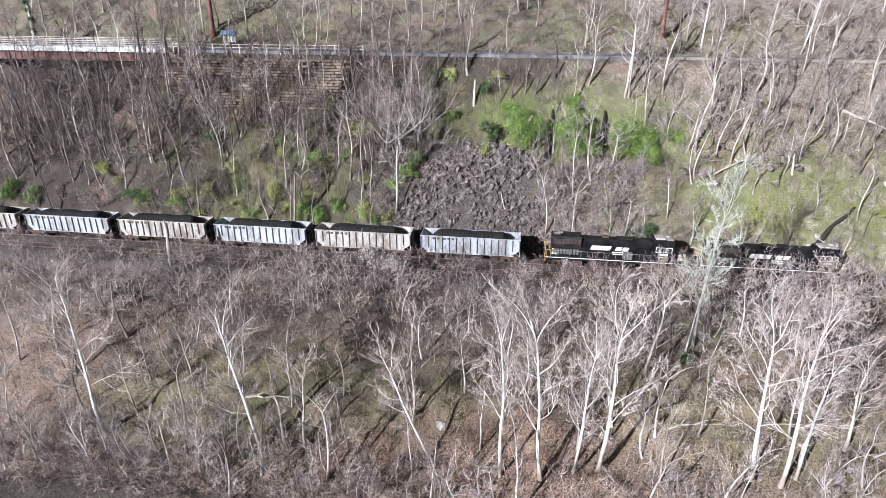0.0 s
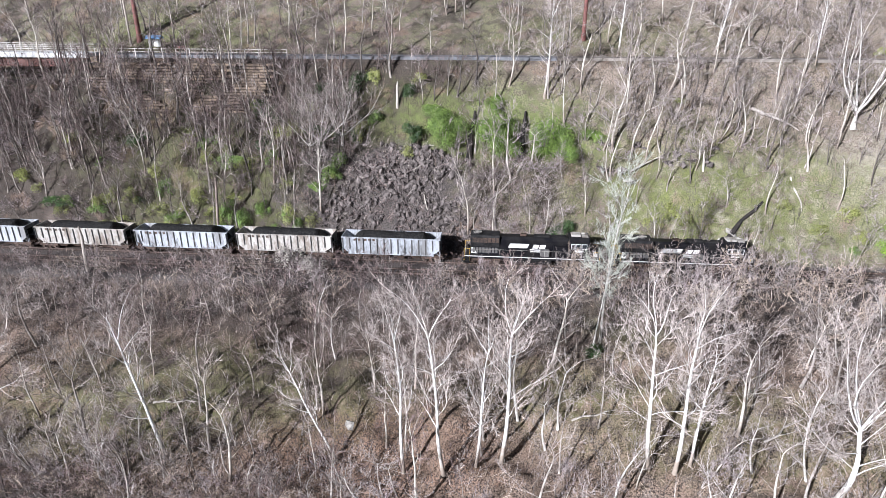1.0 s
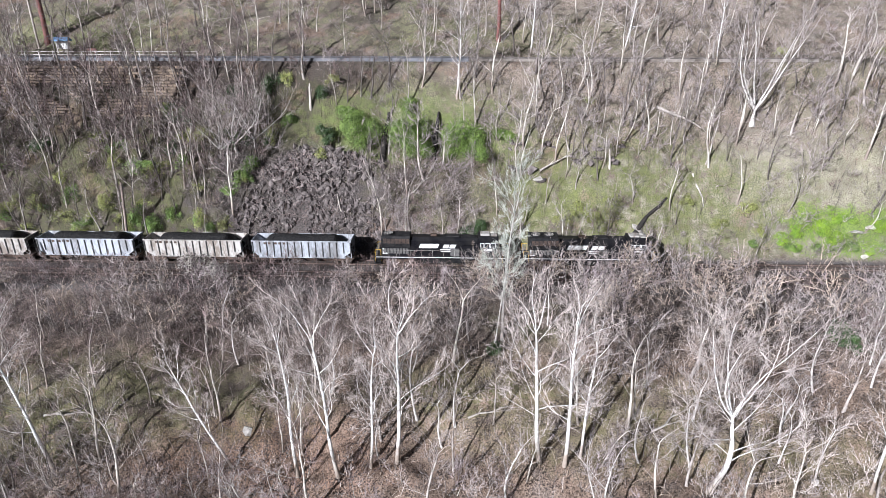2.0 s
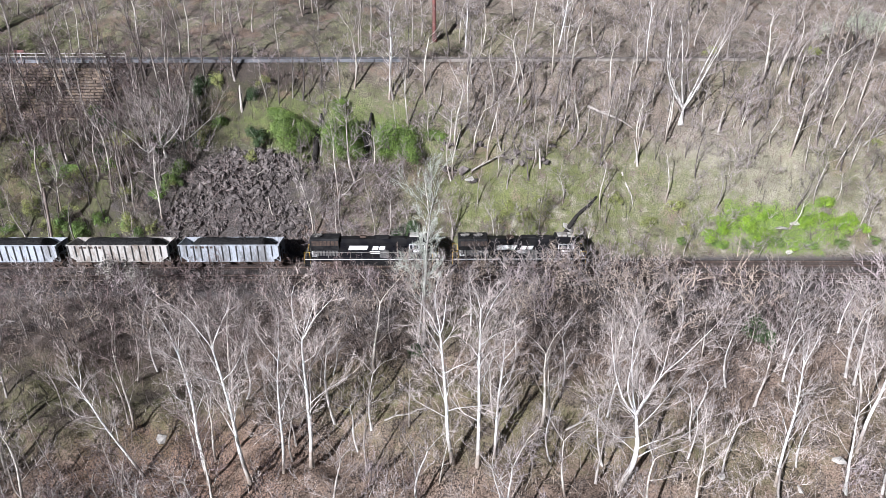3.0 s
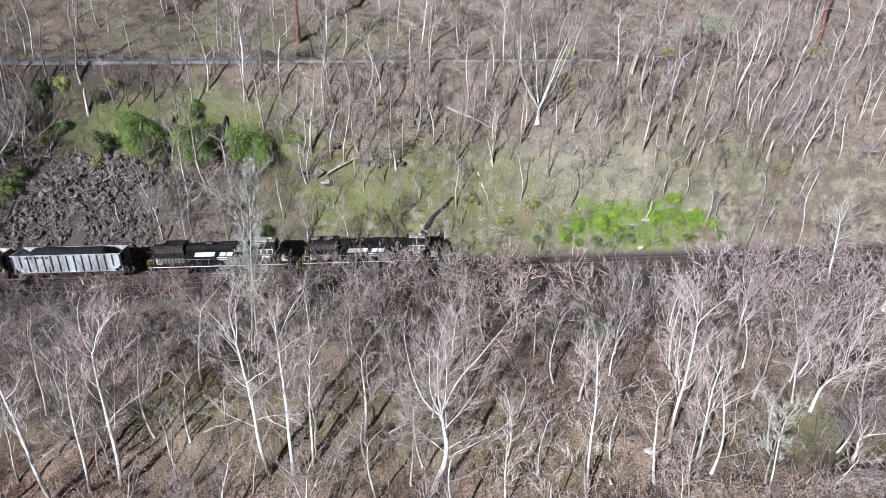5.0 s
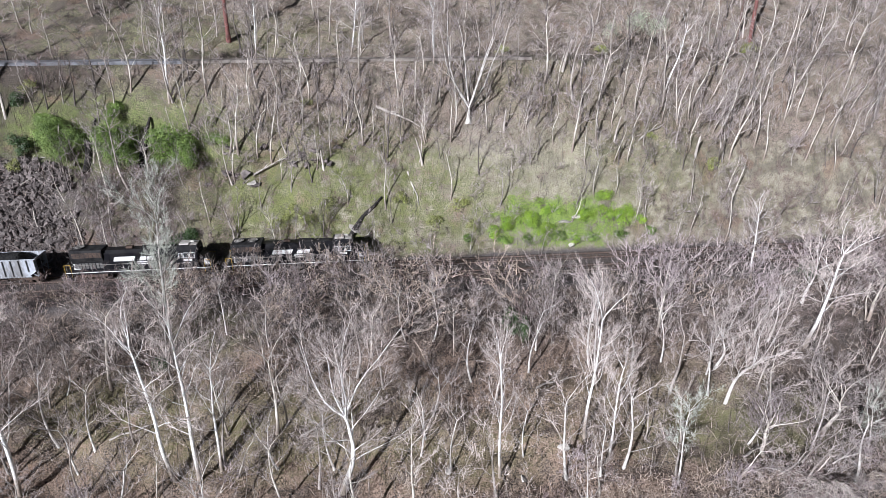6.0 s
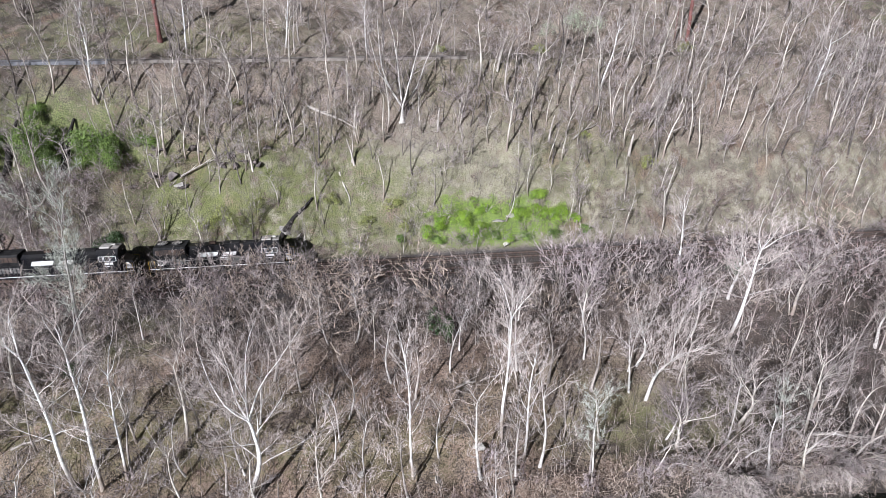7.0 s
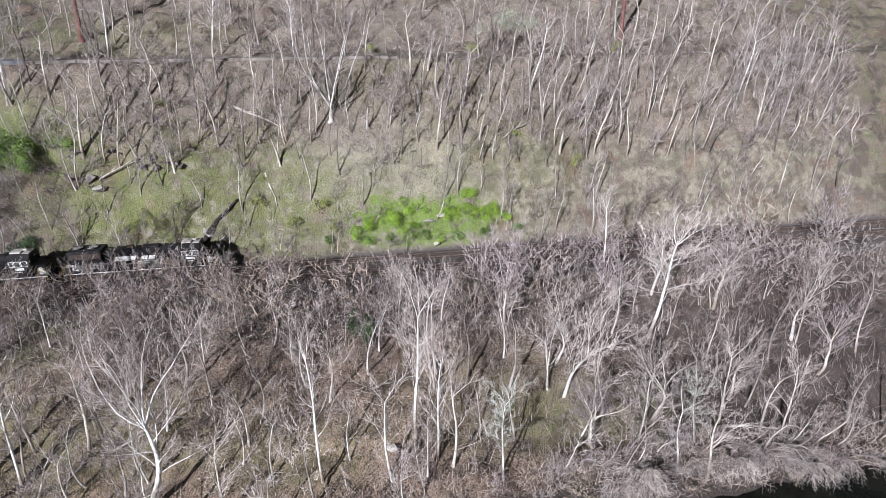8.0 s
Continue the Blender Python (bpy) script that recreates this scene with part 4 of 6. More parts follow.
# Hillside trees again, their colours darkened for the shaded slope
SHADY = [model("shady", 370 + k, 11.0, 0.15, HILLSIDE, BARK_DARK if k % 2 else BARK_GREY, TWIG_SHADED) for k in range(4)]
BRUSHES = [model("brush", 400 + k, 5.0, 0.05, BRUSH, BARK_DARK if k % 2 else BARK_GREY, (TWIG_BROWN, TWIG_RED, TWIG_MAUVE, TWIG_TAN, TWIG_RED)[k]) for k in range(5)]
HAZES = [model("haze", 420 + k, 5.0, 0.05, dict(BRUSH, stems=2, lean=0.4, twiglets=5, twig_r=0.021, fine=0.8), BARK_GREY, (TWIG_MAUVE, TWIG_BROWN, TWIG_MAUVE, TWIG_SHADED)[k]) for k in range(4)]
SILVERY = [model("silvery", 180 + k, 20.0, 0.2, dict(SYCAMORE, first=0.42, reach=0.2, twigs=8, twiglets=8), BARK_SILVER, TWIG_MINT) for k in range(2)]
BENDS = [model("bend", 190 + k, 12.0, 0.24, dict(DOMED, crook=0.11, branches=6, twigs=6, stout=0.3), (BARK_SILVER, BARK_PALE, BARK_PALE)[k], (TWIG_PALE, TWIG_BROWN, TWIG_MAUVE)[k]) for k in range(3)]
SAPLINGS = [model("sapling", 500 + k, 7.0, 0.05, SAPLING, BARK_GREY, TWIG_BROWN if k % 2 else TWIG_PALE) for k in range(5)]


def plant(kind, models, k, x, y, H, turn, label, category, group, lean=(0, 0), girth=1.0, sink=0.1):
    """A tree of the given height standing on the ground; lean shifts its top, in metres."""
    h0, trunk, crown = models[k % len(models)]
    s = H / h0
    up_axis = Vector((lean[0], lean[1], H)).normalized()
    turn_to = Vector((0, 0, 1)).rotation_difference(up_axis).to_matrix().to_4x4()
    m = Matrix.Translation((x, y, at_ground(x, y) - sink)) @ turn_to @ Matrix.Rotation(turn, 4, "Z") @ Matrix.Diagonal((s * girth, s * girth, s, 1))
    root = thing(kind, label, category, m, group)
    for t in trunk:
        part("trunk" if len(trunk) == 1 else "stem", t, None, root)
    part("crown", crown, None, root)
    return root


# ---- woodland between the river and the line ----
PALE = "tall bare sycamore with white bark on the wooded bank"
CROOKED = "crooked bare pale tree on the leaf-covered bank"
# x, y, height, lean of the top along x and y
for k, (x, y, H, lx, ly, g) in enumerate((
        (-48.2, -32.5, 21, -0.9, 0, 1.0), (-29.7, -32.6, 20, -3.1, 0, 1.0), (-11.2, -31.2, 16, -6.0, 0, 0.9), (-3.8, -32.5, 21.5, -0.8, 0, 0.85),
        (0.4, -32.2, 22.5, -2.5, 0, 0.9), (3.7, -31.4, 19, 0.7, 0, 0.8), (6.4, -30.5, 21.7, 0.9, 0, 1.0), (21.5, -30.7, 21.7, -1.7, 0, 1.0),
        (24.1, -31.0, 22, 0.2, 0, 0.95), (26.0, -29.8, 17, 0.8, 0, 0.9), (55.0, -32.7, 20, -0.7, 0, 0.7),
        (65.2, -29.4, 20.5, 0.4, 0, 0.8), (67.2, -31.7, 16.7, 0.1, 0, 0.8), (97.5, -20.0, 17.5, 3.0, 0, 1.25), (96.0, -8.8, 13, -1.0, 0, 1.0))):
    plant("sycamore_tree", SYCAMORES, k, x, y, H, k * 1.7, PALE, "tree", "white-barked trees of the river bank", (lx, ly), g)
for k, (x, y, H, lx, ly, g) in enumerate(((18.2, -16.0, 22.4, 0.6, 0, 0.8), (17.4, -16.3, 16, 1.4, 1, 0.7))):
    plant("silvery_tree", SILVERY, k, x, y, H, k * 1.7 + 0.5, "tall silvery tree hazed with pale mint buds beside the railway", "tree", "silvery budding trees", (lx, ly), g)
for k, (x, y, H, lx, ly, g) in enumerate(((73.6, -35.4, 12.8, -0.6, 0.3, 0.9), (96.4, -34.0, 9.0, -1.4, 0.0, 1.1))):
    plant("silvery_tree", SILVERY, k + 1, x, y, H, k * 2.2, "fluffy silvery tree in pale bud at the river bend", "tree", "silvery budding trees", (lx, ly), g)
for k, (x, y, H, lx, ly, g) in enumerate(((83.7, -26.1, 13.4, 5.2, 0, 0.9), (92.0, -31.9, 11.0, 0.6, 0, 1.3), (116.6, -28.2, 10.5, 1.4, 0, 1.0), (83.9, -22.5, 9.5, 1.2, 0, 1.0), (103.9, -28.9, 10.0, 2.2, 0, 1.2), (84.5, -33.3, 9.6, -1.4, 0, 1.3), (116.6, -22.9, 12.0, 1.2, 0, 1.0), (109.0, -16.5, 12.0, 1.5, 0, 1.0), (78.0, -18.0, 13.0, 1.0, 0, 0.8), (101.0, -13.5, 11.0, 2.0, 0, 1.1))):
    plant("river_bend_tree", BENDS, k, x, y, H, k * 1.3 + 0.4, "large crooked pale tree at the river bend", "tree", "crooked trees of the river bend", (lx, ly), g)
for k, (x, y, H, lx) in enumerate(((38.5, -33.0, 21.0, 2.0),)):
    plant("sycamore_tree", DOMES, k, x, y, H, 0.4 + k * 2.0, "broad-crowned bare sycamore with white limbs on the bank", "tree", "white-barked trees of the river bank", (lx, 0))
for k, (x, y, H, lx, ly) in enumerate(((-25.2, -31.6, 13.7, 0.4, 0), (11.2, -28.4, 10, -1.2, 0), (-37.6, -34.0, 17, 2.0, 0), (27.8, -31.2, 8, 3.5, 0), (68.8, -32.4, 14.2, 0.5, 0), (73.8, -34.4, 10.5, -1.2, 0), (91.9, -30.7, 10, 0.9, 0), (91.3, -18.5, 9, 3.4, 0), (101.6, -27.8, 11, 0.9, 0), (104.3, -34.2, 12, 1.6, 0), (84.0, -31.0, 9.5, 2.4, 0), (88.0, -34.6, 9, 4.0, -1))):
    plant("bare_tree", WOODS, k, x, y, H, k * 2.1, CROOKED, "tree", "crooked trees of the river bank", (lx, ly))

rng = random.Random(77)


def scatter(x0, x1, y0, y1, step, keep, near=()):
    """Places on a jittered grid, thinned, and clear of the points given."""
    out = []
    x = x0
    while x < x1:
        y = y0
        while y < y1:
            px, py = x + rng.uniform(-0.48, 0.48) * step, y + rng.uniform(-0.48, 0.48) * step
            if rng.random() < keep and all((px - a) ** 2 + (py - b) ** 2 > r * r for a, b, r in near):
                out.append((px, py))
            y += step
        x += step
    return out


for k, (x, y) in enumerate(scatter(-64, 124, -36.5, -13, 5.2, 0.88)):
    plant("bare_tree", WOODS if 3 < x < 97 or k % 4 == 0 else DUSKY, rng.randrange(12), x, y, rng.uniform(8.5, 14.5) * (1 if y < -20 else 0.72), rng.uniform(0, 6.28), "slender bare grey-brown tree in the riverside wood", "tree", "riverside wood", (rng.uniform(-1.8, 1.8), rng.uniform(-0.5, 1.2)), rng.uniform(0.8, 1.1))
for k, (x, y) in enumerate(scatter(-64, 124, -35, -12, 4.7, 0.45)):
    plant("sapling", SAPLINGS, rng.randrange(5), x, y, rng.uniform(3.5, 7.5), rng.uniform(0, 6.28), "thin bare sapling among leaf litter", "sapling", "saplings of the riverside wood", (rng.uniform(-0.8, 0.8), rng.uniform(-0.4, 0.6)))
for k, (x, y) in enumerate(scatter(-80, 140, -15.5, -8.2, 3.4, 0.82)):
    low = x < 8
    tall = x > 45 and rng.random() < 0.6
    H = rng.uniform(3.6, 5.4) if low and y > -11 else rng.uniform(4.4, 6.8) if low else rng.uniform(2.8, 4.4) if 48 < x < 92 and y > -11.5 else rng.uniform(4.0, 7.4) * (1.45 if tall else 1)
    plant("brush_thicket", BRUSHES, (0, 3, 2, 0, 1)[rng.randrange(5)] if x > 45 else (0, 3, 0, 3, 2)[rng.randrange(5)] if x > 8 else (1, 0, 4, 3)[rng.randrange(4)], x, y, H, rng.uniform(0, 6.28), "dense leafless brown thicket beside the railway", "shrub", "thickets beside the railway", (0, 0), rng.uniform(0.9, 1.3))

# ---- hillside above the line ----
for k, (x, y, H, lx, ly, g) in enumerate(((12.1, 17.2, 16, 0.4, 0, 1.1), (24.3, 25.8, 14, 0.6, 0, 1.0), (129.3, 14.6, 16, 3.4, 0, 1.2), (53.5, 20.2, 11, -0.3, 0, 0.8), (40.0, 26.0, 13, 2, 0, 1.0), (92.0, 17.0, 14, 3.0, 0, 1.0))):
    plant("pale_tree", SYCAMORES, k + 3, x, y, H, k * 2.3, "bleached pale bare tree high on the hillside", "tree", "pale trees of the hillside", (lx, ly), g)
for k, (x, y, H) in enumerate(((58.5, 15.0, 14.5), (-22.5, 11.2, 9.5), (-19.8, 12.2, 8.5), (-24.6, 9.8, 8.0))):
    plant("forked_tree", FORKED, min(k, 1), x, y, H, k * 1.1 + 0.4, "pale tree forking low into several bare limbs", "tree", "forked trees of the hillside", (0.2, -0.3), 1.0 if k == 0 else 1.1)
clear = [(-10, 7.5, 8.5), (-18, 5.5, 4), (8, 13, 4.5), (-3, 13, 3.5)]


def stand(x, y):
    """How thickly the steep slope is wooded: close under the trail and on the shaded side, open and clumped below."""
    clump = 0.25 + 1.35 * float(value_noise(x * 0.16 + 11, y * 0.22 + 3))
    if x < 8:
        return 0.85 * clump
    if x > 88:
        return (0.9 if y > 8 else 0.35) * clump
    return (0.9 if y > 12 else 0.6 if x < 40 else 0.5) * clump


for k, (x, y) in enumerate(scatter(-92, 152, 4.6, 20.0, 2.75, 1.0, clear)):
    if rng.random() > 0.8 * stand(x, y):
        continue
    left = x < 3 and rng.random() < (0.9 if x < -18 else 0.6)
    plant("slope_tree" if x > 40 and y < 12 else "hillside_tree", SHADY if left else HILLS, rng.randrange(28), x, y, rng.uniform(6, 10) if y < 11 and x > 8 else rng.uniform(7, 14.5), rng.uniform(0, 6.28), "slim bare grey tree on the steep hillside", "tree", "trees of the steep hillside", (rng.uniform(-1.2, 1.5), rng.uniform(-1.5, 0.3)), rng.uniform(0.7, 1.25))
for k, (x, y) in enumerate(scatter(-104, 160, 25.5, 46, 6.0, 0.8)):
    plant("upland_tree", UPLANDS, rng.randrange(4), x, y, rng.uniform(9, 15), rng.uniform(0, 6.28), "bare brown tree on the hill above the trail", "tree", "trees above the trail", (rng.uniform(-0.8, 1.6), 0), rng.uniform(0.9, 1.3))
for k, (x, y) in enumerate(scatter(-104, 150, 26.0, 42, 5.0, 0.35)):
    if x < -45 or x > 60 or rng.random() < 0.5:
        plant("upland_thicket", HAZES, rng.randrange(4), x, y, rng.uniform(2.6, 5.0), rng.uniform(0, 6.28), "leafless brown thicket above the trail", "shrub", "thickets above the trail", (rng.uniform(-0.3, 0.6), -0.2), rng.uniform(1.1, 1.5))
for k, (x, y) in enumerate(scatter(-92, 150, 4.2, 19.5, 4.6, 0.22, clear)):
    plant("sapling", SAPLINGS, rng.randrange(5), x, y, rng.uniform(2.5, 5.5), rng.uniform(0, 6.28), "thin bare sapling on the mossy hillside", "sapling", "saplings of the hillside", (rng.uniform(-0.4, 0.9), rng.uniform(-0.9, 0.1)))

for k, (x, y) in enumerate(scatter(-93, 150, 4.4, 19.8, 2.9, 1.0, clear)):
    if rng.random() < 0.68 * stand(x, y):
        plant("hillside_thicket", HAZES, (3, 3, 3, 0)[rng.randrange(4)] if x < 2 else rng.randrange(3), x, y, rng.uniform(2.4, 5.6), rng.uniform(0, 6.28), "grey leafless thicket on the steep hillside", "shrub", "thickets of the steep hillside", (rng.uniform(-0.3, 0.8), -0.6), rng.uniform(1.0, 1.4))
for k, (x, y) in enumerate(scatter(-20, 150, 4.4, 20.0, 4.2, 0.6, clear)):
    plant("slim_tree", SLIMS, rng.randrange(6), x, y, rng.uniform(5.5, 11), rng.uniform(0, 6.28), "thin pole-like bare tree on the steep hillside", "tree", "thin trees of the steep hillside", (rng.uniform(-1.2, 1.2), rng.uniform(-1.2, 0.3)), rng.uniform(0.8, 1.3))
for k in range(26):
    plant("bramble_thicket", HAZES, (0, 1, 2, 0)[k % 4], rng.uniform(0, 15), rng.uniform(4.0, 10.5), rng.uniform(2.4, 4.0), rng.uniform(0, 6.28), "tangled mauve bramble on the rocky slope", "shrub", "brambles of the rocky slope", (0.2, -0.8), 1.3)
for k, (x, y, H) in enumerate(((14.5, -8.6, 5.6), (17.0, -7.4, 5.8), (20.0, -8.8, 6.4), (23.4, -7.2, 6.6), (26.6, -8.0, 6.8), (29.4, -7.2, 6.6), (31.6, -8.8, 7.2), (34.0, -7.2, 7.4), (36.8, -8.6, 7.6), (39.6, -7.6, 7.4), (42.2, -8.8, 7.0), (46.0, -7.6, 6.0), (49.5, -8.4, 6.2), (53.0, -7.4, 6.4))):
    plant("brush_thicket", BRUSHES, 3 * (k % 2), x, y, H, k * 1.7, "tall grey leafless thicket screening the railway", "shrub", "tall thickets screening the railway", (0, 0.2), 1.15)
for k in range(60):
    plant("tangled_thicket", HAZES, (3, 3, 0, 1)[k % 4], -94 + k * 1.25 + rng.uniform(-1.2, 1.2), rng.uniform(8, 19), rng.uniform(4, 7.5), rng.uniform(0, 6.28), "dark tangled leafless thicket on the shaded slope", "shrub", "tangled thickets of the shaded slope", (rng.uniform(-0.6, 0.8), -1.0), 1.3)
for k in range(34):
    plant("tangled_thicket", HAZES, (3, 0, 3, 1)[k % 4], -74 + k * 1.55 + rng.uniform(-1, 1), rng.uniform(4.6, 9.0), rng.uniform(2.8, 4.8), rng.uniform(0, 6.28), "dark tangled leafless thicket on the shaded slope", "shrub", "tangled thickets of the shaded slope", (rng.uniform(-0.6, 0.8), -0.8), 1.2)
for k in range(46):
    x, y = rng.uniform(92, 150), rng.uniform(9, 20)
    plant("leaning_tree", HILLS, (0, 2, 4, 6, 1)[k % 5], x, y, rng.uniform(8, 14), rng.uniform(0, 6.28), "slim pale bare tree leaning on the far slope", "tree", "leaning trees of the far slope", (rng.uniform(1.0, 4.0), -0.5), rng.uniform(0.7, 1.0))
for k, (x, y, H) in enumerate(((100.5, -9.4, 7.0), (104.5, -10.2, 7.6), (108.5, -9.6, 7.0), (112.0, -10.6, 7.4), (90.0, -9.6, 7.2), (86.0, -10.4, 6.8), (82.0, -9.4, 6.6))):
    plant("grey_thicket", HAZES, (0, 2, 1)[k % 3], x, y, H, k * 1.2, "broad silver-grey leafless thicket beside the railway", "shrub", "silver-grey thickets beside the railway", (0.3, 0), 1.5)
for k in range(62):
    x = 16 + k * 1.75 + rng.uniform(-0.9, 0.9)
    plant("foot_thicket", HAZES, (3, 0, 3, 1)[k % 4], x, rng.uniform(3.5, 4.9), rng.uniform(1.4, 3.0), rng.uniform(0, 6.28), "low dark leafless thicket at the foot of the cutting", "shrub", "thickets at the foot of the cutting", (rng.uniform(-0.3, 0.3), -0.3), rng.uniform(1.2, 1.8))
for k, (x, y) in enumerate(scatter(36, 92, 5.4, 12.5, 2.7, 0.4)):
    plant("slope_bramble", HAZES, k % 3, x, y, rng.uniform(1.3, 3.0), rng.uniform(0, 6.28), "small grey bramble on the grassy slope", "shrub", "brambles of the grassy slope", (rng.uniform(-0.2, 0.4), -0.3), rng.uniform(1.0, 1.5))
for k in range(26):
    x = -62 + k * 1.9 + rng.uniform(-0.8, 0.8)
    plant("riverside_brush", BRUSHES, (0, 4, 3, 1)[k % 4], x, -38.0 + rng.uniform(-0.7, 1.2), rng.uniform(3.0, 5.4), rng.uniform(0, 6.28), "tangled leafless brush near the river edge", "shrub", "brush near the river", (rng.uniform(-0.8, 0.8), rng.uniform(-1.6, 0.2)), 1.3)
for k in range(9):
    plant("bank_tree", WOODS, k, -60 + k * 3.6 + rng.uniform(-1, 1), -36.4 + rng.uniform(-0.8, 0.8), rng.uniform(7, 11), k * 2.3, "crooked bare tree at the foot of the bank", "tree", "trees at the foot of the bank", (rng.uniform(-3.0, 1.0), rng.uniform(-0.5, 1.0)), 1.0)
# leafless thickets over the talus and the cutting
for k, (x, y, H) in enumerate(((3.4, 5.6, 3.4), (6.0, 6.2, 4.2), (8.6, 5.4, 3.8), (10.6, 6.6, 3.6), (1.0, 7.4, 2.6), (12.0, 4.6, 3.4), (5.0, 8.6, 3.0), (-22.5, 4.6, 3.0), (-24.5, 6.0, 3.2), (-19.0, 10.6, 4.0), (-17.0, 11.6, 4.4), (19.0, 4.8, 3.2), (22.0, 4.4, 3.4), (25.5, 4.6, 3.0), (88.0, 4.6, 3.6), (91.0, 5.2, 4.2), (95.0, 4.6, 4.0), (99.0, 5.4, 4.4), (103.0, 4.8, 4.2), (108.0, 5.0, 4.4), (113.0, 5.4, 4.0), (119.0, 5.0, 4.4))):
    plant("hillside_thicket", BRUSHES, k, x, y, H, k * 1.3, "leafless mauve-brown thicket on the cutting slope", "shrub", "thickets on the cutting slope", (0.3, -0.8), 1.1)
for k, (x, y, H) in enumerate(((83.0, -35.4, 4.5), (87.0, -36.0, 5.0), (91.5, -36.2, 4.6), (96.0, -36.6, 5.2), (100.5, -36.4, 5.0), (105.0, -36.8, 4.8), (110.0, -36.0, 5.4), (78.5, -35.6, 4.2), (-52.0, -36.0, 5.0), (-46.0, -36.4, 4.6), (-40.0, -36.2, 4.8))):
    plant("riverside_brush", BRUSHES, k, x, y, H, k * 1.1, "arching leafless thicket leaning over the river", "shrub", "thickets over the river", (0.4, -2.2), 1.25)
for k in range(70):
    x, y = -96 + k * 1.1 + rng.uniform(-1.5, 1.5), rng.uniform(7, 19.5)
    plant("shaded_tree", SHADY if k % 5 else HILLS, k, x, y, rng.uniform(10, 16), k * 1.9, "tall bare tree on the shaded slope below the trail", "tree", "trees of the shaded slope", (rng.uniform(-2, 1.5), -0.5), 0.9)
for k, (x, y) in enumerate(scatter(-70, 12, -7.6, -6.9, 1.7, 0.85) + scatter(12, 120, -8.1, -6.6, 2.9, 0.8)):
    plant("bramble_thicket", BRUSHES, rng.randrange(5), x, y, rng.uniform(2.6, 4.6) if x < 10 else rng.uniform(2.8, 5.2), rng.uniform(0, 6.28), "low leafless bramble thicket at the edge of the ballast", "shrub", "bramble thickets by the ballast", (0, 0), 1.2)
for k in range(16):
    x = 80 + k * 2.6 + rng.uniform(-0.8, 0.8)
    plant("bank_tree", WOODS, k, x, -35.6 + rng.uniform(-0.6, 1.0), rng.uniform(6, 9), k * 1.4, "pale bare tree arching over the river edge", "tree", "trees arching over the river", (rng.uniform(-0.5, 2.0), rng.uniform(-5.0, -2.5)), 1.1)
for k in range(34):
    x = -62 + k * 1.75 + rng.uniform(-0.9, 0.9)
    plant("bank_tree", WOODS, k, x, -35.2 + rng.uniform(-1.2, 1.4), rng.uniform(5, 8.5), k * 1.4, "crooked bare tree at the foot of the bank", "tree", "trees at the foot of the bank", (rng.uniform(-1.5, 1.5), rng.uniform(-2.0, 0.5)), 1.1)
    plant("riverside_brush", BRUSHES, k, x + 1.2, -36.8 + rng.uniform(-0.6, 0.8), rng.uniform(2.4, 4.2), k * 1.9, "tangled leafless brush near the river edge", "shrub", "brush near the river", (rng.uniform(-0.6, 0.6), rng.uniform(-1.2, 0.2)), 1.4)
for k in range(27):
    x = 54 + k * 2.4 + rng.uniform(-0.8, 0.8)
    plant("riverside_brush", BRUSHES, 3 * k, x, -38.2 + rng.uniform(-0.6, 1.2), rng.uniform(2.6, 4.2), k * 1.4, "pale leafless brush drooping over the river edge", "shrub", "brush at the water's edge", (rng.uniform(-0.5, 1.0), rng.uniform(-2.4, -1.0)), 1.4)
for k, (x, y, H) in enumerate(((2.4, 6.4, 3.2), (4.6, 4.8, 3.6), (7.2, 7.2, 3.8), (9.6, 4.4, 3.4), (11.6, 7.4, 3.6), (6.6, 4.4, 3.2), (13.4, 6.2, 3.4), (3.0, 8.4, 2.8), (9.0, 8.8, 3.2), (-25.8, 4.4, 2.8), (-27.4, 7.4, 3.4), (-23.2, 8.6, 3.0))):
    plant("bramble_thicket", HAZES, k % 3, x, y, H, k * 1.9, "dense mauve bramble thicket beside the talus", "shrub", "bramble thickets beside the talus", (0.2, -0.9), 1.45)
for k, (x, y, H) in enumerate(((32.5, -7.6, 5.6), (35.4, -8.0, 6.2), (38.4, -7.4, 6.0), (41.4, -8.2, 5.6), (44.6, -7.8, 4.6), (22.0, -7.8, 4.4), (25.2, -8.4, 4.6), (3.0, -7.6, 4.0), (6.0, -8.2, 4.6), (9.5, -7.4, 3.8))):
    plant("brush_thicket", BRUSHES, k, x, y, H, k * 2.2, "tall leafless thicket close beside the railway", "shrub", "tall thickets close to the railway", (0, 0.3), 1.15)
for k, (x, y) in enumerate(scatter(-60, 82, -37.4, -32.5, 3.3, 0.7)[::2]):
    plant("riverside_brush", BRUSHES, 3 * rng.randrange(5), x, y, rng.uniform(2.4, 4.6), rng.uniform(0, 6.28), "tangled leafless brush near the river edge", "shrub", "brush near the river", (rng.uniform(-0.6, 0.6), rng.uniform(-0.8, 0.4)), 1.35)


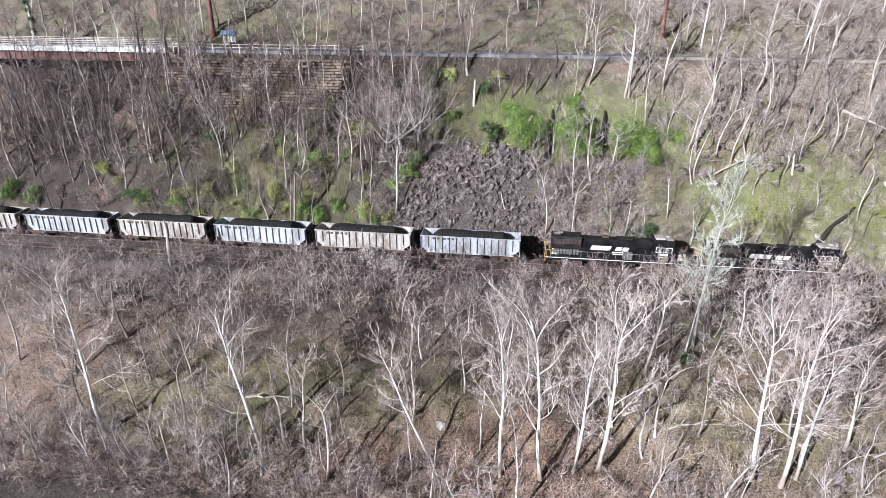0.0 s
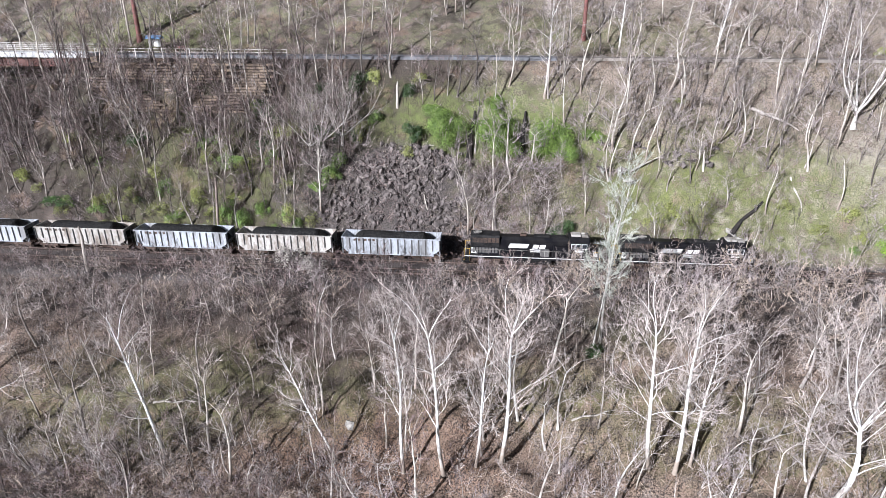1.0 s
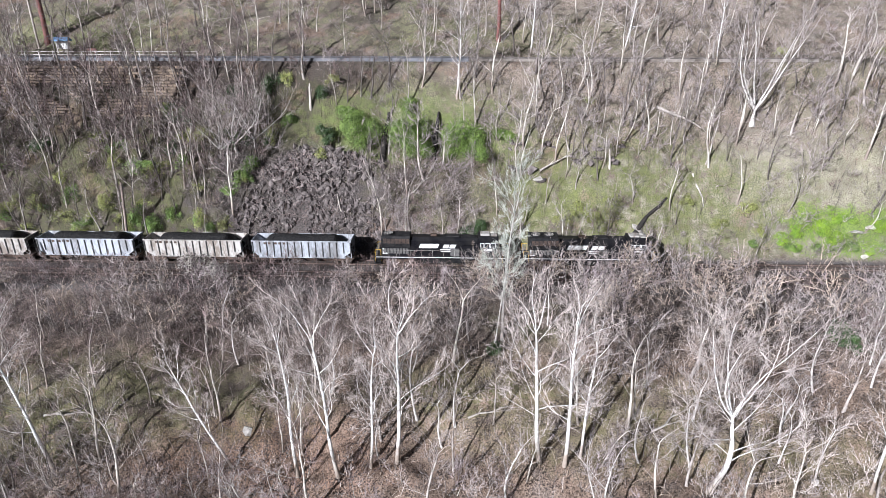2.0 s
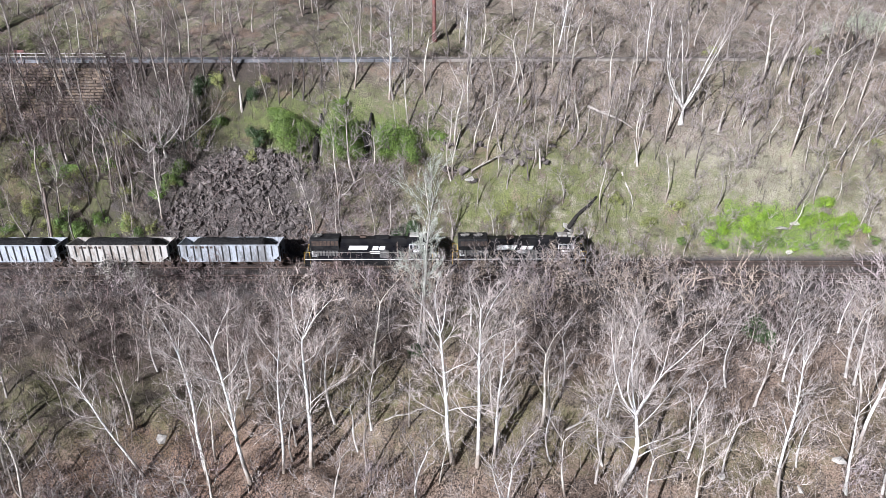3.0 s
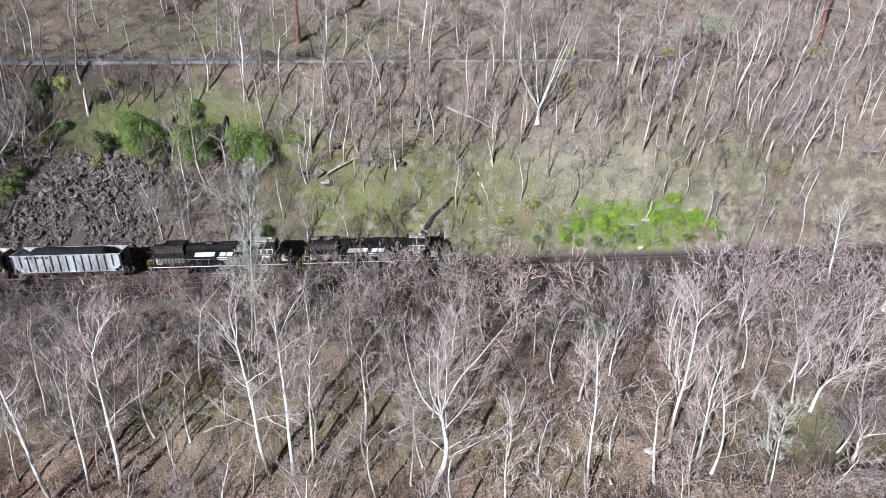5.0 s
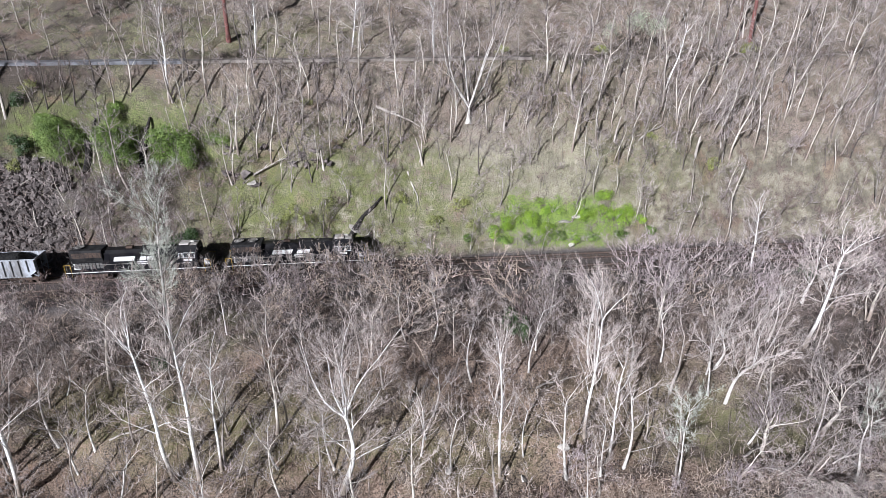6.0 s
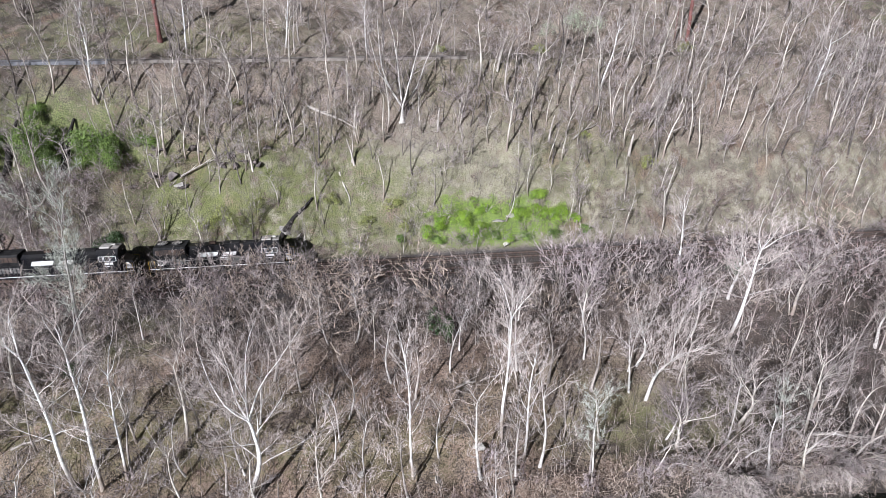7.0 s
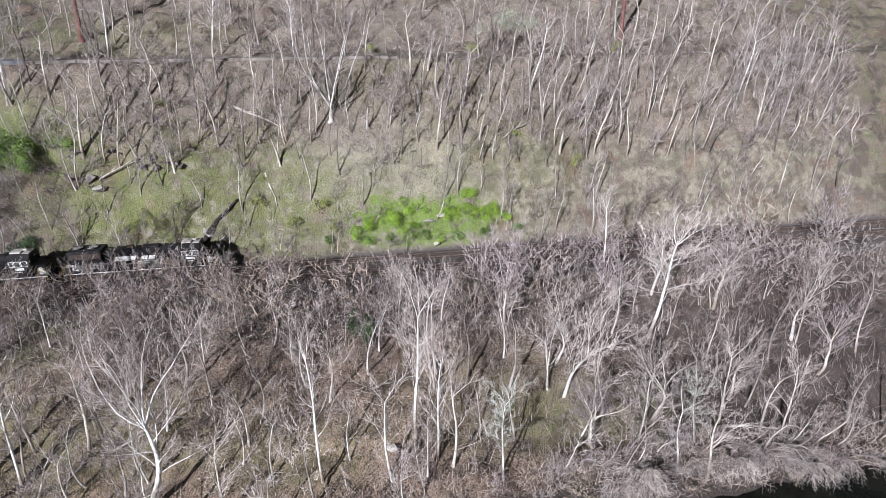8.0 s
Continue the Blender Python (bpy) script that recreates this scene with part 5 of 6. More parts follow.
def droop_model(seed):
    """A bush whose limbs arch out over the water (towards -y) and hang down in fine twigs."""
    r = random.Random(seed)
    wood, crown = Solid(), Solid()

    def ribbon(pts, w0):
        w = (pts[1] - pts[0]).cross(Vector((r.gauss(0, 1), r.gauss(0, 1), r.gauss(0, 1)))).normalized() * w0
        crown.add([pts[0] - w, pts[0] + w, pts[1] + w * 0.8, pts[1] - w * 0.8, pts[2] + w * 0.6, pts[2] - w * 0.6, pts[3]], [(0, 1, 2, 3), (3, 2, 4, 5), (5, 4, 6)])

    for _ in range(8):
        a = r.uniform(-1.25, 1.25)
        out = Vector((math.sin(a), -math.cos(a), 0))
        L, rise = r.uniform(2.6, 5.0), r.uniform(0.9, 2.2)
        pts = [out * L * u + Vector((r.uniform(-0.15, 0.15), r.uniform(-0.15, 0.15), rise * 4 * u * (1 - u * 0.72) - 0.3)) for u in (0, 0.2, 0.4, 0.6, 0.8, 1.0)]
        wood.tube(pts, [0.09, 0.075, 0.06, 0.045, 0.03, 0.012], 5)
        for _ in range(38):
            u = r.uniform(0.15, 1.0) * 5
            i = min(int(u), 4)
            p = pts[i].lerp(pts[i + 1], u - i)
            b = a + r.uniform(-1.0, 1.0)
            d = Vector((math.sin(b), -math.cos(b), r.uniform(0.1, 0.7)))
            l = r.uniform(0.8, 2.3)
            q = [p, p + d * l * 0.35, p + d * l * 0.65 + Vector((0, 0, -0.22 * l)), p + d * l * 0.85 + Vector((0, 0, -0.75 * l))]
            ribbon(q, 0.016)
            for _ in range(4):
                k = r.randrange(1, 3)
                e = q[k].lerp(q[k + 1], r.random())
                f = Vector((r.uniform(-0.5, 0.5), r.uniform(-0.6, 0.2), r.uniform(-0.7, 0.2))) * l * 0.5
                w = f.cross(Vector((r.gauss(0, 1), r.gauss(0, 1), r.gauss(0, 1)))).normalized() * 0.011
                crown.add([e - w, e + w, e + f], [(0, 1, 2)])
    return wood.mesh("droop_limbs", BARK_PALE, True), crown.mesh("droop_twigs", (TWIG_BROWN, TWIG_PALE)[seed % 2])


DROOPS = [droop_model(440 + k) for k in range(3)]
for k in range(9):
    x, y = 84 + k * 3.4 + rng.uniform(-1.4, 1.4), -37.2 + rng.uniform(-0.9, 1.1)
    bush = thing("drooping_bush", "pale leafless bush drooping over the dark river", "shrub", Matrix.Translation((x, y, at_ground(x, y) + 0.1)) @ Matrix.Rotation(rng.uniform(-0.4, 0.4), 4, "Z") @ Matrix.Scale(rng.uniform(0.75, 1.25), 4), "drooping bushes of the river edge")
    part("limb", DROOPS[k % 3][0], None, bush)
    part("crown", DROOPS[k % 3][1], None, bush)


# ---- leafy shrubs ----
def leaves_mesh(name, seed, n, leaf, mat, lumps=9):
    """Leaves in clumps over an uneven dome one metre in radius."""
    r = random.Random(seed)
    centres = []
    for _ in range(lumps):
        a, e = r.uniform(0, 6.28), r.uniform(-0.1, 1.4)
        centres.append((Vector((math.cos(a) * math.cos(e), math.sin(a) * math.cos(e), 0.9 * math.sin(e))) * r.uniform(0.45, 0.72), r.uniform(0.25, 0.45)))
    s = Solid()
    for _ in range(n):
        c, rad = r.choice(centres)
        d = Vector((r.gauss(0, 1), r.gauss(0, 1), r.gauss(0, 1) + 0.35)).normalized()
        p = c + d * rad * r.uniform(0.6, 1.1)
        nrm = (d + Vector((r.gauss(0, 1), r.gauss(0, 1), r.gauss(0, 1) + 0.6)) * 0.5).normalized()
        u = nrm.orthogonal().normalized()
        u = (Matrix.Rotation(r.uniform(0, 6.28), 3, nrm) @ u) * leaf * r.uniform(0.7, 1.3)
        w = nrm.cross(u).normalized() * u.length * 0.6
        s.add([p - u, p - w * 0.9 + nrm * leaf * 0.2, p + u, p + w * 0.9 + nrm * leaf * 0.2], [(0, 1, 2), (0, 2, 3)])
    return s.mesh(name, mat)


def stems_mesh(name, seed, mat):
    r = random.Random(seed)
    s = Solid()
    for _ in range(14):
        a = r.uniform(0, 6.28)
        d = Vector((math.cos(a) * r.uniform(0.2, 0.7), math.sin(a) * r.uniform(0.2, 0.7), r.uniform(0.5, 0.9)))
        s.tube([Vector((0, 0, -0.25)), d * 0.5 + Vector((0, 0, 0.1)), d], [0.02, 0.014, 0], 3)
    return s.mesh(name, mat)


STEMS = [stems_mesh("shrub_stems", 600 + k, BARK_GREY) for k in range(2)]
LEAVES = {name: [leaves_mesh(name + "_leaves", 610 + 7 * k + len(name), n, size, mat) for k in range(3)] for name, n, size, mat in (
    ("green", 1800, 0.05, LEAF_GREEN), ("ivy", 5600, 0.03, LEAF_IVY), ("lime", 2400, 0.034, LEAF_LIME), ("olive", 1000, 0.045, LEAF_OLIVE), ("dark", 1200, 0.06, LEAF_DARK), ("bud", 900, 0.05, BLOSSOM), ("mint", 1100, 0.03, LEAF_MINT))}


def shrub(kind, look_of, k, x, y, size, label, group, tilt=0.0, lift=0.0):
    m = Matrix.Translation((x, y, at_ground(x, y) - 0.1 + lift)) @ Matrix.Rotation(tilt, 4, "X") @ Matrix.Rotation(k * 1.9, 4, "Z") @ Matrix.Diagonal((size[0] * 1.35, size[1] * 1.35, size[2] * 1.3, 1))
    root = thing(kind, label, "shrub", m, group)
    part("foliage", LEAVES[look_of][k % 3], None, root)
    part("stem", STEMS[k % 2], None, root)
    return root


k = 0
for x, y, a, b, c in ((-3.4, 13.2, 2.4, 2.0, 4.2), (-1.9, 12.2, 1.6, 1.5, 2.6), (4.2, 12.6, 2.5, 2.1, 4.6), (5.6, 11.4, 2.0, 1.7, 3.0), (2.8, 13.8, 1.9, 1.5, 2.4), (12.2, 12.0, 2.6, 2.0, 4.4), (14.8, 11.4, 2.2, 1.7, 3.0), (11.0, 10.8, 1.7, 1.3, 2.0), (-5.5, 15.6, 2.0, 1.4, 1.6), (4.4, 16.4, 1.8, 1.3, 1.5), (18.6, 13.0, 1.8, 1.3, 1.6)):
    shrub("ivy_mound", "ivy", k, x, y, (a * 1.3, b * 1.25, c * 0.95), "bright green ivy mound draped over the hillside", "ivy mounds on the hillside", 0.25)
    k += 1
for x, y, s in ((-36.8, 5.4, 1.5), (-38.8, 4.9, 1.2), (-34.6, 5.0, 1.4), (-31.5, 5.6, 1.1), (-27.4, 5.2, 1.5), (-25.6, 4.7, 1.0), (-47.8, 7.0, 1.3), (-44.6, 5.6, 1.0), (-88.0, 5.4, 1.8), (-84.5, 5.2, 1.5), (-56.5, 6.4, 1.1), (-19.6, 9.4, 1.5), (-21.4, 8.0, 1.3), (-17.0, 13.4, 1.5), (-14.6, 14.6, 1.3), (-30.4, 9.2, 1.2), (-41.5, 9.4, 1.1), (-64.0, 5.5, 1.3)):
    shrub("leafing_shrub", "green" if k % 3 else "olive", k, x, y, (s * 1.1, s, s * 1.5), "young green leafing shrub above the railway cutting", "green shrubs above the railway")
    k += 1
for x, y, s in ((61.3, 4.6, 1.3), (64.0, 5.0, 1.5), (66.8, 5.3, 1.6), (69.6, 4.7, 1.5), (70.8, 6.1, 1.4), (75.8, 5.9, 1.4), (78.6, 5.6, 1.8), (80.8, 5.2, 1.9), (82.6, 5.5, 1.6), (84.4, 5.0, 1.2), (68.4, 6.6, 1.2), (79.4, 6.8, 1.4), (73.6, 4.0, 1.1), (63.4, 4.0, 1.0)):
    shrub("lime_shrub", "lime", k, x, y, (s * 1.25, s, s * 0.9), "low lime-green spring shrub behind the railway", "lime-green shrubs behind the railway", 0.2)
    k += 1
for x, y, s in ((62.6, 4.1, 0.9), (66.4, 4.2, 1.0), (71.6, 4.3, 1.0), (76.6, 4.2, 0.9), (81.6, 4.3, 1.1), (86.4, 4.4, 0.9), (57.0, 4.3, 0.8)):
    shrub("leafing_shrub", "green", k, x, y, (s * 1.5, s, s * 0.8), "deep green low shrub at the foot of the cutting", "green shrubs at the foot of the cutting", 0.2)
    k += 1
for x, y, s in ((28.4, 5.6, 1.3), (30.6, 6.4, 1.5), (33.4, 5.8, 1.2), (35.6, 6.6, 1.4), (47.0, 7.0, 1.2), (52.4, 5.2, 1.3), (55.6, 6.2, 1.4), (58.0, 5.0, 1.2), (22.4, 5.4, 1.1), (-8.0, 18.4, 1.4), (98, 9, 1.4), (88, 12, 1.2), (66, 22.9 + 3, 1.3), (112, 27, 1.6), (84, 27, 1.7), (33, 17, 1.0)):
    shrub("budding_shrub", "olive", k, x, y, (s * 1.2, s, s), "sparse olive-green budding shrub on the slope", "budding shrubs of the slope")
    k += 1
for x, y, s in ((14.6, 4.6, 1.6), (16.0, 5.0, 1.2), (60.4, -14.9, 1.7), (61.0, -16.2, 1.3), (17.4, -17.8, 1.0), (-23.2, 12.2, 1.5), (-25.0, 12.6, 1.2), (-9.4, 16.8, 1.2), (104.5, -9.0, 1.4)):
    shrub("evergreen_shrub", "dark", k, x, y, (s, s, s * 1.5), "dark evergreen shrub among bare trees", "evergreen shrubs")
    k += 1
srng = random.Random(19)
for j in range(14):
    x, y, s = srng.uniform(-92, -23), srng.uniform(4.6, 14.5), srng.uniform(0.9, 1.6)
    shrub("evergreen_shrub", ("olive", "green", "olive", "dark")[j % 4], k, x, y, (s * srng.uniform(1.4, 2.4), s * 1.3, s * srng.uniform(0.5, 0.8)), "low dark evergreen undergrowth on the shaded slope", "evergreen undergrowth of the slope", 0.3)
    k += 1
for j in range(18):
    x, y, s = srng.uniform(-36, -8), srng.uniform(9 if j % 2 else 12, 19), srng.uniform(0.8, 1.5)
    shrub("evergreen_shrub", ("dark", "dark", "olive")[j % 3], k, x, y, (s * srng.uniform(1.1, 1.7), s * 1.1, s * srng.uniform(0.8, 1.4)), "dark ivy-covered bush on the upper slope", "dark bushes of the upper slope", 0.8)
    k += 1
for j in range(24):
    x, y, s = srng.uniform(-66, -20), srng.uniform(3.9, 9.5), srng.uniform(0.9, 1.5)
    shrub("moss_shrub", "olive" if j % 4 else "green", k, x, y, (s * srng.uniform(1.2, 1.9), s, s * srng.uniform(0.8, 1.3)), "mossy olive bush on the slope above the railway", "mossy bushes above the railway", 0.25)
    k += 1
# a small tree in cream bud beside the line
for x, y, H in ((-22.5, -9.6, 7.0), (-19.2, -10.2, 6.0)):
    root = plant("budding_tree", BRUSHES, 2, x, y, H, 0.6, "small tree covered in cream buds beside the railway", "tree", "cream-budded trees")
    part("blossom", LEAVES["bud"][0], None, root).matrix_basis = Matrix.Translation((0, 0, 2.6)) @ Matrix.Diagonal((2.0, 2.0, 2.4, 1))
for x, y, H in ((89.5, 25.6, 9.0), (94.5, 27.0, 7.5), (86.0, 27.5, 6.5)):
    root = plant("budding_tree", BRUSHES, 3, x, y, H, x, "small tree hazed with pale mint-green buds above the trail", "tree", "mint-budded trees")
    part("blossom", LEAVES["mint"][int(x) % 3], None, root).matrix_basis = Matrix.Translation((0, 0, 2.4)) @ Matrix.Diagonal((1.9, 1.9, 2.3, 1))


# ---- rocks ----
def stone_mesh(name, seed, mat, flat=0.75):
    """An angular block: the hull of a few points on a squashed ball."""
    r = random.Random(seed)
    bm = bmesh.new()
    for _ in range(11):
        d = Vector((r.gauss(0, 1), r.gauss(0, 1), r.gauss(0, 1))).normalized()
        bm.verts.new((d.x * 0.55 * r.uniform(0.85, 1.15), d.y * 0.5 * r.uniform(0.85, 1.15), d.z * 0.5 * flat * r.uniform(0.85, 1.15)))
    hull = bmesh.ops.convex_hull(bm, input=bm.verts)
    bmesh.ops.delete(bm, geom=list({g for g in hull["geom_interior"] + hull["geom_unused"] if isinstance(g, bmesh.types.BMVert)}), context="VERTS")
    me = bpy.data.meshes.new(name)
    bm.to_mesh(me)
    bm.free()
    me.materials.append(mat)
    return me


BLOCKS = [stone_mesh("stone", 700 + k, ROCK_DARK) for k in range(12)]
PALES = [stone_mesh("boulder", 720 + k, ROCK_PALE) for k in range(4)]
TANS = [stone_mesh("boulder", 730 + k, ROCK_TAN, 0.6) for k in range(4)]

for x, y, s, mats, label in ((-10.6, -27.4, 1.5, PALES, "pale grey boulder among fallen leaves"), (72.6, 5.2, 2.2, PALES, "pale weathered rock among lime-green shrubs"), (74.4, 5.6, 1.8, PALES, "pale weathered rock among lime-green shrubs"), (73.4, 3.6, 1.6, PALES, "grey rock at the foot of the slope"),
                             (-70.4, 18.0, 3.6, TANS, "large tan sandstone boulder below the bridge"), (-67.8, 16.2, 3.0, TANS, "large tan sandstone boulder below the bridge"), (-91.0, 15.4, 4.2, TANS, "large tan sandstone boulder in the ravine"), (-89.5, 11.6, 3.2, TANS, "large tan sandstone boulder in the ravine"), (-94.5, 12.4, 3.4, TANS, "large tan sandstone boulder in the ravine"), (-78.0, 14.0, 2.2, TANS, "tan sandstone boulder in the ravine"),
                             (38.4, 4.6, 1.8, PALES, "grey rock ledge above the railway"), (39.8, 5.0, 2.4, PALES, "grey rock slab beside a dark trunk"), (41.6, 4.6, 1.7, PALES, "grey rock slab beside a dark trunk"), (24.6, 8.8, 1.8, PALES, "grey rock on the hillside"), (57.6, -33.0, 1.2, PALES, "pale boulder on the river bank"), (49.5, -32.0, 1.0, PALES, "pale boulder on the river bank"), (62.4, -30.8, 1.3, PALES, "pale boulder on the river bank")):
    b = new("boulder", mats[int(abs(x * 7)) % 4])
    b.matrix_basis = Matrix.Translation((x, y, at_ground(x, y) + s * 0.12)) @ Matrix.Rotation(x, 4, "Z") @ Matrix.Rotation(0.3, 4, "X") @ Matrix.Diagonal((s, s * 0.85, s * 0.8, 1))
    tagged(b, label, "boulder")

brng = random.Random(83)
for k in range(26):
    x, y, s = brng.uniform(17, 38), brng.uniform(8.5, 13.0), brng.uniform(0.8, 2.0)
    # the last five are added in the gullies to darken them like shade
    if k > 20:
        x, y = (0.4, 0.9, 8.6, 9.0, 8.3)[k - 21], (12.0, 14.0, 11.6, 13.2, 15.0)[k - 21]
    b = new("boulder", BLOCKS[k % 12])
    b.matrix_basis = Matrix.Translation((x, y, at_ground(x, y) + s * 0.1)) @ Matrix.Rotation(x, 4, "Z") @ Matrix.Rotation(0.4, 4, "X") @ Matrix.Diagonal((s * 1.2, s, s * 0.9, 1))
    tagged(b, "dark rock among the ledges and shaded gullies of the hillside", "boulder", "dark ledges of the hillside")


# ---- dead wood ----
def log_between(name, a, b, r, mat, label, forks=2, seed=0, raise_ends=(0.15, 0.3)):
    rr = random.Random(seed)
    s = Solid()
    pa = Vector((a[0], a[1], at_ground(*a) + raise_ends[0]))
    pb = Vector((b[0], b[1], at_ground(*b) + raise_ends[1]))
    L = (pb - pa).length
    jig = lambda q: Vector((rr.uniform(-q, q), rr.uniform(-q, q), rr.uniform(0, q)))
    pts = [pa] + [pa.lerp(pb, t) + jig(L * 0.04) for t in (0.25, 0.5, 0.75)] + [pb]
    s.tube(pts, [r, r * 0.9, r * 0.75, r * 0.55, r * 0.3], 7)
    root = new(name, s.mesh(name, mat, True))
    tagged(root, label, "log")
    for k in range(forks):
        p = pts[1 + k % 3]
        q = p + (pb - pa) * 0.25 + Vector((rr.uniform(-1, 1), rr.uniform(-1, 1), rr.uniform(0.3, 1))) * L * 0.16
        part("branch", Solid().tube([p, p.lerp(q, 0.5) + jig(0.15), q], [r * 0.45, r * 0.3, 0], 5), mat, root)
    return root


WHITE_LOG = "bleached fallen branch lying on the slope"
for k, (a, b, r) in enumerate((((-16.0, 8.2), (-12.0, 9.6), 0.13), ((-10.6, 10.4), (-7.6, 8.8), 0.15), ((-8.0, 9.2), (-4.8, 10.6), 0.11), ((-9.0, 11.6), (-5.0, 11.8), 0.09), ((-6.2, 7.4), (-4.6, 5.0), 0.11), ((3.2, 6.6), (8.4, 8.2), 0.15), ((8.0, 8.4), (9.2, 10.6), 0.18), ((1.4, 12.0), (2.0, 15.4), 0.17),
                               ((48.2, 9.0), (49.6, 6.4), 0.16), ((43.8, 16.6), (50.6, 14.6), 0.24), ((100.5, -33.0), (107.5, -33.6), 0.2), ((82.0, -33.4), (86.5, -31.4), 0.16), ((-33.5, -27.4), (-28.5, -27.0), 0.14), ((14.0, -26.4), (19.0, -25.6), 0.13), ((61.0, -24.0), (66.5, -22.5), 0.15), ((34.0, -27.5), (39.0, -25.0), 0.13), ((25.0, 9.6), (31.0, 11.4), 0.15), ((86.0, 11.5), (91.0, 13.5), 0.15))):
    log_between("fallen_log", a, b, r, DEAD_WOOD, WHITE_LOG, 2, k)
for k, (x, y, H, lx, r) in enumerate(((-11.4, 16.2, 4.0, 0.1, 0.22), (-18.6, 17.5, 3.2, 0.2, 0.16), (74.8, 19.2, 4.9, 1.2, 0.2), (95.0, 9.5, 3.4, 0.4, 0.2), (35.5, 8.8, 3.0, -0.3, 0.16), (50.5, 9.2, 4.0, -1.0, 0.14), (82.0, 12.0, 4.2, 0.8, 0.16), (64.0, 13.5, 3.4, 0.3, 0.15))):
    z = at_ground(x, y)
    s = Solid().tube([Vector((x, y, z - 0.3)), Vector((x + lx * 0.3, y, z + H * 0.4)), Vector((x + lx * 0.8, y, z + H * 0.85)), Vector((x + lx, y, z + H))], [r * 1.2, r, r * 0.8, r * 0.25], 7)
    snag = new("dead_snag", s.mesh("dead_snag", DEAD_WOOD, True))
    tagged(snag, "broken bleached tree snag standing on the hillside", "dead tree", "snags of the hillside")
    part("stub", Solid().tube([Vector((x + lx * 0.6, y, z + H * 0.65)), Vector((x + lx * 0.6 + 0.5, y - 0.1, z + H * 0.8))], [r * 0.35, 0], 5), DEAD_WOOD, snag)
dark = log_between("leaning_dead_trunk", (38.8, 4.3), (44.0, 6.8), 0.42, BLACK_WOOD, "dark trunk leaning on the cutting slope", 0, 91, (0.5, 0.4))

# Black logs added to give the gullies their dark shade
for k, (a, b) in enumerate((((8.4, 10.6), (9.2, 16.2)), ((0.5, 11.0), (1.1, 16.4)))):
    log_between("rotten_trunk", a, b, 0.55, BLACK_WOOD, "black log standing in for gully shade between ivy mounds", 2, 95 + k, (0.2, 0.4))

# ---- poles beside the line ----
pole = thing("utility_pole", "bare grey-brown wooden utility pole behind the railway", "utility pole", pose(-38.3, 2.9, at_ground(-38.3, 2.9) - 0.3))
part("post", Solid().cyl((0, 0, 0), (1.1, 0, 11.5), 0.21, 12, 0.17), POLE_GREY, pole)
part("cap", Solid().cyl((1.1, 0, 11.5), (1.11, 0, 11.58), 0.2, 12, 0.16), POLE_GREY, pole, "weathered pole top")
pole = thing("signal_post", "weathered grey wooden post leaning beside the tracks", "utility pole", pose(-53.3, -7.4, at_ground(-53.3, -7.4) - 0.4))
part("post", Solid().tube([Vector((0, 0, 0)), Vector((0.1, 0, 3)), Vector((0.35, 0, 5.6)), Vector((0.2, 0, 7.2))], [0.26, 0.24, 0.2, 0.1], 9), POLE_WOOD, pole)
part("bracket", Solid().cyl((0.3, 0, 5.2), (0.9, 0.1, 4.6), 0.07, 6), POLE_WOOD, pole)

# ---- bridge, fence and kiosk on the trail ----
bridge = thing("bridge", "pale timber-railed footbridge on dark red girders", "bridge", pose(0, 0, 0))
deck = Solid()
deck.box(-150, -65.0, 19.9, 24.2, 26.75, 27.3)
part("deck", deck, CONCRETE, bridge)
part("kerb", Solid().box(-150, -65.0, 19.72, 19.9, 26.6, 27.4, 0.03), CONCRETE, bridge, "bright white concrete edge beam")
for y in (20.3, 23.8):
    g = Solid()
    g.box(-149.5, -65.1, y - 0.02, y + 0.02, 25.2, 26.745)
    g.box(-149.5, -65.1, y - 0.2, y + 0.2, 25.1, 25.2)
    girder = part("girder", g, GIRDER_RED, bridge)
    for j in range(35):
        x = -148.5 + j * 2.4
        part("stiffener", Solid().box(x - 0.03, x + 0.03, y - 0.16, y + 0.16, 25.2, 26.74), GIRDER_RED, girder)
for y in (19.95, 24.1):
    for j in range(36):
        x = -150 + j * 2.4
        part("railing_post", Solid().box(x - 0.07, x + 0.07, y - 0.06, y + 0.06, 27.3, 28.7, 0.015), RAILING_WOOD, bridge)
    for z in (27.7, 28.05, 28.4, 28.66):
        part("railing_bar", Solid().box(-150, -65.1, y - 0.1, y - 0.061, z, z + 0.1), RAILING_WOOD, bridge)
for x in (-104, -130):
    for y in (20.6, 23.6):
        z = at_ground(x, y)
        part("pier", Solid().box(x - 0.6, x + 0.6, y - 0.5, y + 0.5, z - 1, 25.1, 0.06), ROCK_DARK, bridge)
part("abutment", Solid().box(-65.0, -63.6, 19.9, 24.2, 20.5, 26.74, 0.05), ROCK_TAN, bridge)

wall = thing("retaining_wall", "coursed tan stone retaining wall below the trail", "retaining wall", pose(0, 0, 0))
for row in range(17):
    z = 18.5 + row * 0.44
    yy = 16.72 + (z - 20.7) / 1.65
    x, j = -63.4 - 1.1 * (row % 2), row
    while x < -33.0 - 0.5 * ((row * 5) % 4):
        w = 1.9 + 0.22 * ((j * 7 + row * 3) % 4)
        if value_noise(np.array(x * 0.3 + 4), np.array(z * 0.45)) > 0.36:
            part("stone", Solid().box(x, x + w - 0.07, yy - 0.62 + 0.05 * ((j * 5 + row * 3) % 4), yy + 0.9, z, z + 0.38, 0.03), WALL_STONE, wall)
        x, j = x + w, j + 1

